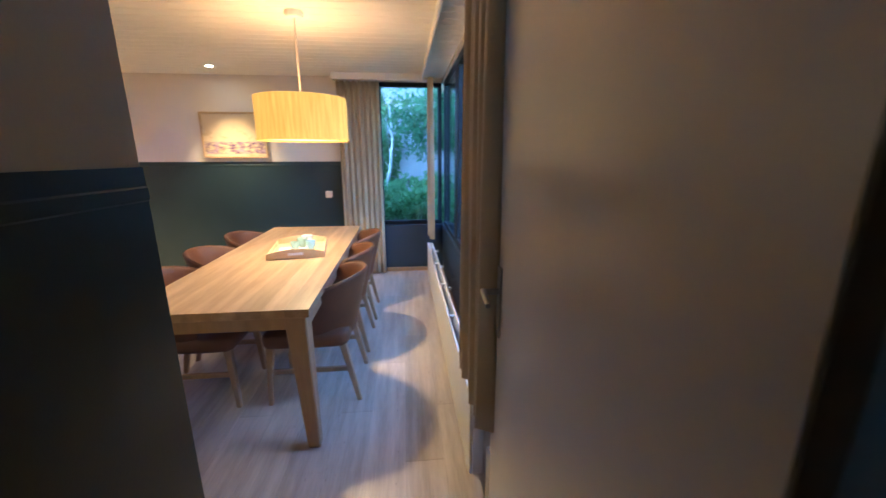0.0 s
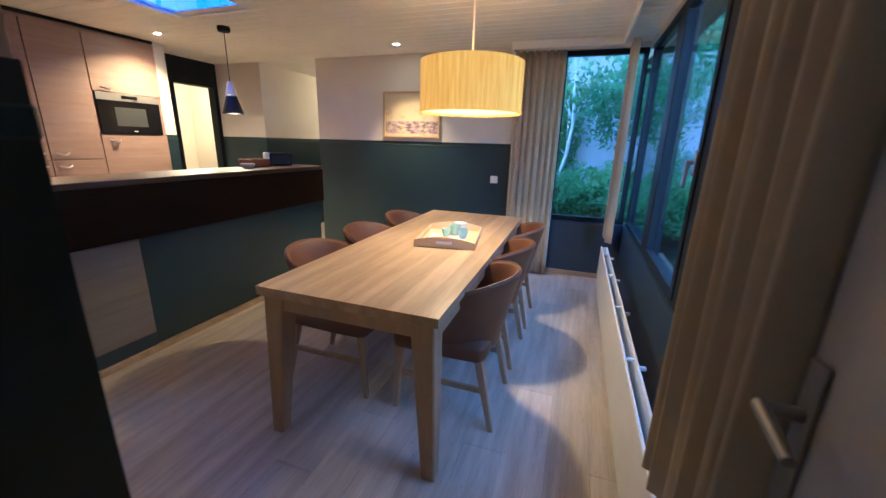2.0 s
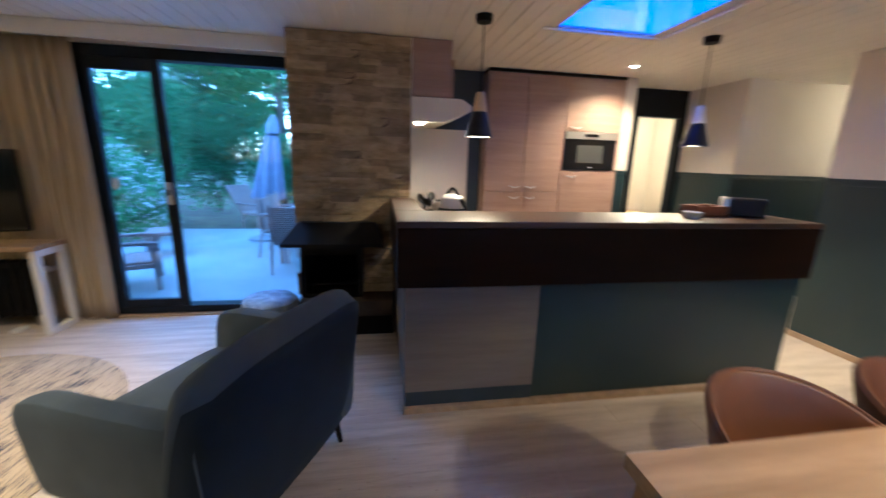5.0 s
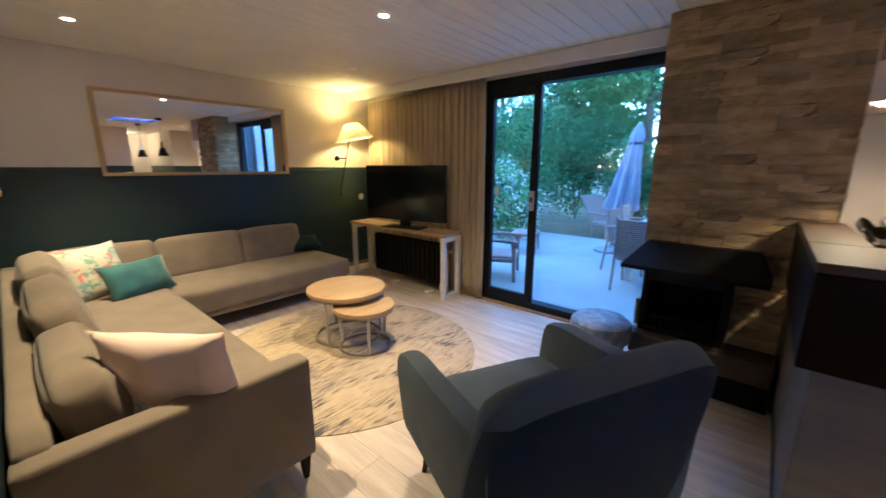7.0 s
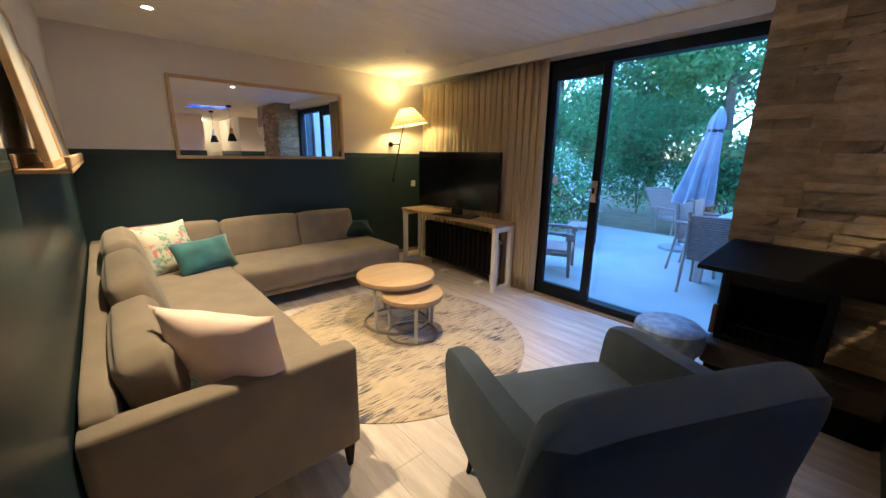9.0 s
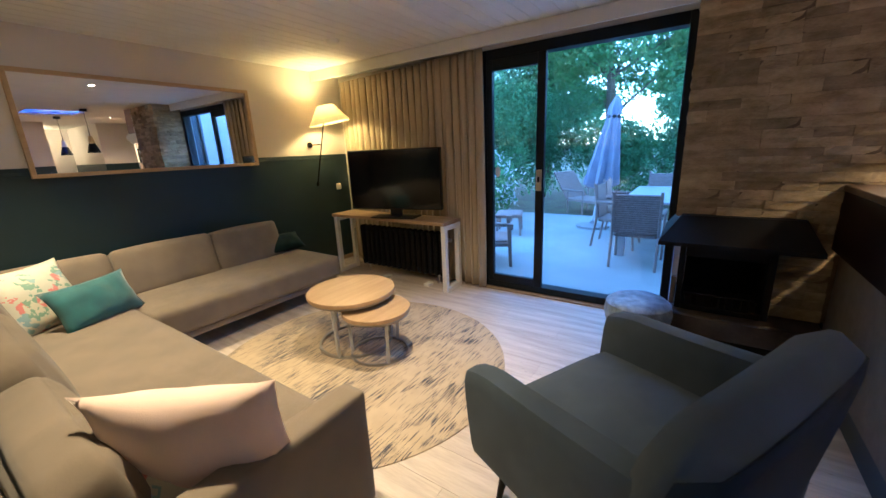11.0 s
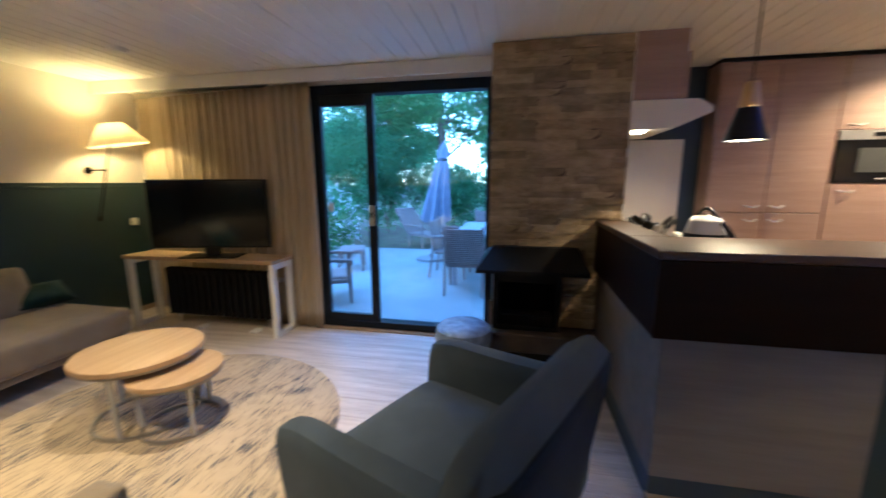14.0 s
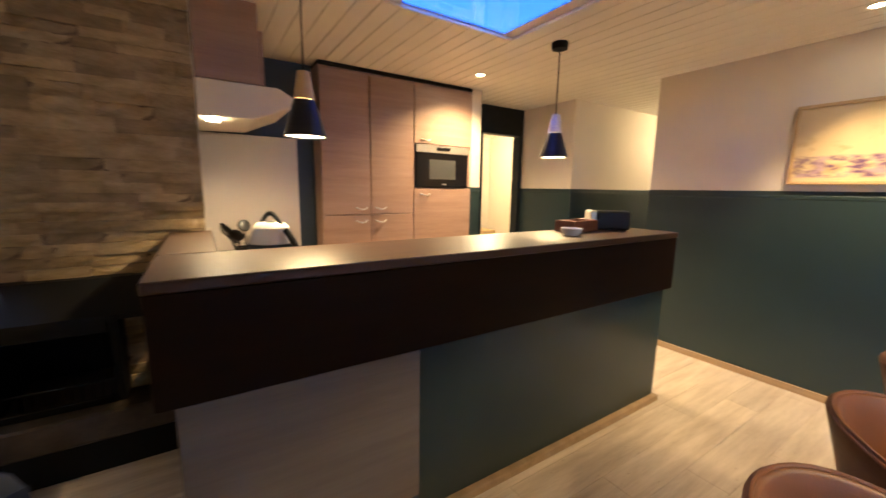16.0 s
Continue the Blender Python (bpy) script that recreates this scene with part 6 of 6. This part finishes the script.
# closed parasol
PA = thing("parasol", "closed grey-blue parasol on a round base", "parasol", at=(-7.2, -0.10, -0.05), rz=0)
bm = bmesh.new()
nseg, nz = 48, 14
rows3 = []
for j in range(nz + 1):
    v = j / nz
    z = 0.75 + 1.45 * v
    base = 0.22 * (1 - v) ** 0.75 + 0.03
    if v > 0.8:
        base = 0.10 * (1 - (v - 0.8) / 0.2) ** 0.6 + 0.03
    row = []
    for i in range(nseg):
        a = 2 * math.pi * i / nseg
        r = base * (1 + 0.22 * math.cos(8 * a + 1.5 * v) * (1 - v * 0.6))
        row.append(bm.verts.new((r * math.cos(a) + 0.02 * v, r * math.sin(a) + 0.10 + 0.18 * v, z + 0.03 * math.cos(8 * a) * (1 - v))))
    rows3.append(row)
for p, q in zip(rows3, rows3[1:]):
    for i in range(nseg):
        bm.faces.new((p[i], p[(i + 1) % nseg], q[(i + 1) % nseg], q[i]))
bm.faces.new(rows3[-1])
part("canopy", bm, M_PARASOL, PA, "folded grey-blue cloth", True)
bm = bmesh.new()
cyl_bm(bm, (0, 0, 0.05), (0.02, 0.28, 2.22), 0.02)
part("pole", bm, M_ALU, PA, smooth=True)
lathe("strap", M_PLASTIC, [(0.105, 1.86), (0.112, 1.885), (0.10, 1.91)], PA, at=(0.015, 0.245, 0), n=24)
lathe("base", mat("concrete_foot", (0.20, 0.20, 0.20), 0.9), [(0, 0.0), (0.28, 0.0), (0.28, 0.04), (0.06, 0.07), (0.03, 0.12), (0, 0.12)], PA, n=36, label="round concrete foot")


def lounger(m):
    th = thing("sun_lounger", "grey wicker lounger with a raised back", "lounger", "loungers on the patio")
    boxes("bed", M_WICKER, [(-0.32, 0.32, -0.75, 0.25, 0.28, 0.34)], th, 0.01)
    bm = bmesh.new()
    for k in range(18):
        t = k / 17
        cyl_bm(bm, (-0.31, 0.27 + 0.42 * t, 0.33 + 0.55 * t), (0.31, 0.27 + 0.42 * t, 0.33 + 0.55 * t), 0.021, n=6)
    part("backrest", bm, M_WICKER, th, "raised woven back", True)
    for sx in (-1, 1):
        boxes("armrest", M_WICKER, [(sx * 0.33 - 0.025, sx * 0.33 + 0.025, -0.25, 0.35, 0.50, 0.54)], th, 0.008)
        for y in (-0.68, -0.22, 0.22):
            bm = bmesh.new()
            cyl_bm(bm, (sx * 0.31, y, 0), (sx * 0.31, y, 0.50 if y > -0.3 else 0.30), 0.02, n=8)
            part("leg", bm, M_WICKER, th, smooth=True)
    th.matrix_basis = m
    return th


lg = lounger(pose(-8.95, -0.66, -0.1, 0, 0, 150))


def lounge_chair(m):
    """A low woven armchair with broad flat arms and a reclined back, facing local -y."""
    th = thing("lounge_chair", "low grey wicker lounge chair beside the glass door", "chair")
    soft("seat", M_WICKER, (-0.27, 0.27, -0.34, 0.24, 0.27, 0.34), th, 0.02, cuts=3)
    bm = bmesh.new()
    for k in range(22):
        t = k / 21
        cyl_bm(bm, (-0.27, 0.22 + 0.26 * t, 0.34 + 0.62 * t), (0.27, 0.22 + 0.26 * t, 0.34 + 0.62 * t), 0.0185, n=6)
    part("backrest", bm, M_WICKER, th, "reclined woven back", True)
    for sx in (-1, 1):
        bm = bmesh.new()
        pts = [(sx * 0.30, -0.36 + 0.075 * i, 0.53 + 0.02 * math.sin(i * 0.45) - (0.03 if i == 0 else 0)) for i in range(10)]
        for a, b in zip(pts, pts[1:]):
            bar_bm(bm, (a[0], (a[1] + b[1]) / 2, a[2] - 0.018), (a[0], (a[1] + b[1]) / 2, b[2] + 0.018), 0.075, 0.075, 0.078, 0.078)
        part("armrest", bm, M_WICKER, th, "broad flat woven arm")
        for y0, y1, z1 in ((-0.33, -0.31, 0.52), (0.34, 0.22, 0.54)):
            bm = bmesh.new()
            bar_bm(bm, (sx * 0.30, y0, 0), (sx * 0.30, y1, z1), 0.038, 0.055)
            part("leg", bm, M_WICKER, th)
        boxes("side_rail", M_WICKER, [(sx * 0.29 - 0.018, sx * 0.29 + 0.018, -0.30, 0.26, 0.26, 0.31)], th, 0.006)
    th.matrix_basis = m
    return th


lounge_chair(pose(-4.51, -0.88, -0.05, 0, 0, 205))
FS = thing("footstool", "low grey wicker footstool on the patio", "footstool", at=(-6.2, -1.28, -0.05), rz=20)
soft("seat", M_WICKER, (-0.27, 0.27, -0.22, 0.22, 0.30, 0.37), FS, 0.02, cuts=3)
for sx in (-1, 1):
    for sy in (-1, 1):
        bm = bmesh.new()
        bar_bm(bm, (sx * 0.25, sy * 0.20, 0), (sx * 0.235, sy * 0.185, 0.31), 0.035, 0.05)
        part("leg", bm, M_WICKER, FS)

# garden seen from the dining windows
structure(boxes("garden_wall", M_PLASTER, [(-3.0, 6.0, 10.2, 10.4, -0.1, 3.6), (6.0, 6.2, -3.0, 10.4, -0.1, 4.4)]), "pale rendered wall of the neighbouring house", "wall")
for k, (x, y, r, h, mt) in enumerate(((0.0, 8.0, 0.9, 1.0, M_LEAF3), (1.3, 8.4, 1.0, 1.15, M_LEAF3), (2.6, 7.6, 1.0, 1.0, M_LEAF3), (3.3, 5.8, 1.0, 1.0, M_LEAF3), (3.4, 4.2, 0.9, 0.9, M_LEAF3), (3.3, 2.7, 0.9, 1.1, M_LEAF), (2.9, 9.2, 0.9, 1.4, M_LEAF))):
    bush(x, y, r, h * 0.92, 5500, 0.06, mt, 70 + k, "low leafy shrub under the dining windows")
bush(0.35, 9.9, 0.32, 2.5, 3500, 0.06, M_LEAF3, 90, "ivy climbing the pale wall", "ivy", "climber")
M_PALEBARK = mat("pale_bark", (0.36, 0.36, 0.34), 0.9, vary=0.3, bump=0.5, fine=40, scale=8, stretch=(1, 1, 0.4))
tree(0.45, 9.3, 4.4, 0.9, 0.05, 900, 0.075, M_LEAF3, 91, "slender garden tree with a pale trunk", 0.46, M_PALEBARK, 0.16)
tree(2.1, 8.9, 5.2, 1.8, 0.06, 22000, 0.055, M_LEAF2, 93, "leafy garden tree with drooping branches", 0.36, M_PALEBARK, 0.16)
tree(3.9, 6.6, 5.5, 1.7, 0.06, 10000, 0.075, M_LEAF3, 92, "slender garden tree with a pale trunk", 0.46, M_PALEBARK, 0.16)

# ---- pieces: floor planks and stone slips ----
FL = thing("floor", "light oak laminate planks", "floor")
FL["kind"] = "structure"
rng = random.Random(4)
mesh_cache = {}


def plank_mesh(w, ln):
    key = (round(w, 3), round(ln, 3))
    if key not in mesh_cache:
        bm = bmesh.new()
        box_bm(bm, 0.0006, w - 0.0006, 0.0006, ln - 0.0006, -0.004, 0.0, 0.0007)
        me = bpy.data.meshes.new("plank")
        bm.to_mesh(me)
        bm.free()
        me.materials.append(M_FLOOR)
        mesh_cache[key] = me
    return mesh_cache[key]


PW, PL = 0.194, 1.38
col = 0
x = X_W + 0.001
while x < X_E - 0.01:
    w = min(PW, X_E - x)
    y = Y_S
    first = PL * (0.35 + 0.31 * (col % 3) + 0.03 * rng.random()) % PL
    ln = max(0.3, first)
    while y < Y_N - 0.02:
        ln = min(ln, Y_N - y)
        ob = new("plank", plank_mesh(w, ln))
        ob.location = (x, y, 0.0)
        ob.parent = FL
        y += ln
        ln = PL
    x += w
    col += 1


def stone_mesh(ln, h, d, seed):
    """A split stone slip with an uneven front towards -y."""
    r = random.Random(seed)
    bm = bmesh.new()
    nx, nz = 4, 2
    front = []
    for i in range(nx + 1):
        col = []
        for j in range(nz + 1):
            rim = i in (0, nx) or j in (0, nz)
            x = 0.0004 + (ln - 0.0008) * (i + (0 if i in (0, nx) else r.uniform(-0.25, 0.25))) / nx
            z = 0.0004 + (h - 0.0008) * (j + (0 if j in (0, nz) else r.uniform(-0.2, 0.2))) / nz
            y = -d + (r.uniform(0.001, 0.006) if rim else r.uniform(-0.006, 0.004))
            col.append(bm.verts.new((x, y, z)))
        front.append(col)
    for a, b in zip(front, front[1:]):
        for j in range(nz):
            bm.faces.new((a[j], b[j], b[j + 1], a[j + 1]))
    ring = [front[i][0] for i in range(nx + 1)] + [front[nx][j] for j in range(1, nz + 1)] + [front[i][nz] for i in range(nx - 1, -1, -1)] + [front[0][j] for j in range(nz - 1, 0, -1)]
    back = [bm.verts.new((v.co.x, 0.03, v.co.z)) for v in ring]
    for k in range(len(ring)):
        m = (k + 1) % len(ring)
        bm.faces.new((ring[m], ring[k], back[k], back[m]))
    me = bpy.data.meshes.new("stone")
    bm.to_mesh(me)
    bm.free()
    me.materials.append(M_STONE)
    return me


STONES = [[stone_mesh(ln, 0.0562, 0.005 + 0.009 * k, 100 + i * 7 + k) for k in range(3)] for i, ln in enumerate((0.10, 0.16, 0.22, 0.29, 0.38))]
LENS = (0.10, 0.16, 0.22, 0.29, 0.38)


def stone_rows(u0, u1, z0, z1, place, seed):
    """Fills a rectangle with courses of split stone; place(u, z) gives the pose."""
    r = random.Random(seed)
    n = round((z1 - z0) / 0.0562)
    hs = [random.Random(50 + j).choice((0.8, 0.95, 1.05, 1.25)) for j in range(n)]
    hs = [h * (z1 - z0) / sum(hs) for h in hs]
    for j in range(n):
        zj, hz = z0 + sum(hs[:j]), hs[j]
        u = u0
        while u < u1 - 0.02:
            i = r.choice((1, 1, 2, 2, 3, 4, 0))
            room = u1 - u
            while LENS[i] > room and i > 0:
                i -= 1
            ln = LENS[i]
            if room - ln < 0.06:
                ln = room
            ob = new("stone", STONES[i][r.randrange(3)])
            ob.matrix_basis = place(u, zj) @ Matrix.Diagonal((ln / LENS[i], 1, hz / 0.0562, 1))
            ob.parent = CH
            u += ln


stone_rows(0, CY1 - CY0, CB, CEIL - 0.006, lambda u, z: pose(CX - 0.022, CY0 + u, z, 0, 0, 90), 7)
stone_rows(0, CX - 0.022 - X_W - 0.03, CB, CEIL - 0.006, lambda u, z: pose(X_W + 0.03 + u, CY0 + 0.02, z, 0, 0, 0), 8)
stone_rows(0, 2.12 - 1.87, 0.335, CB, lambda u, z: pose(CX - 0.022, 1.87 + u, z, 0, 0, 90), 9)
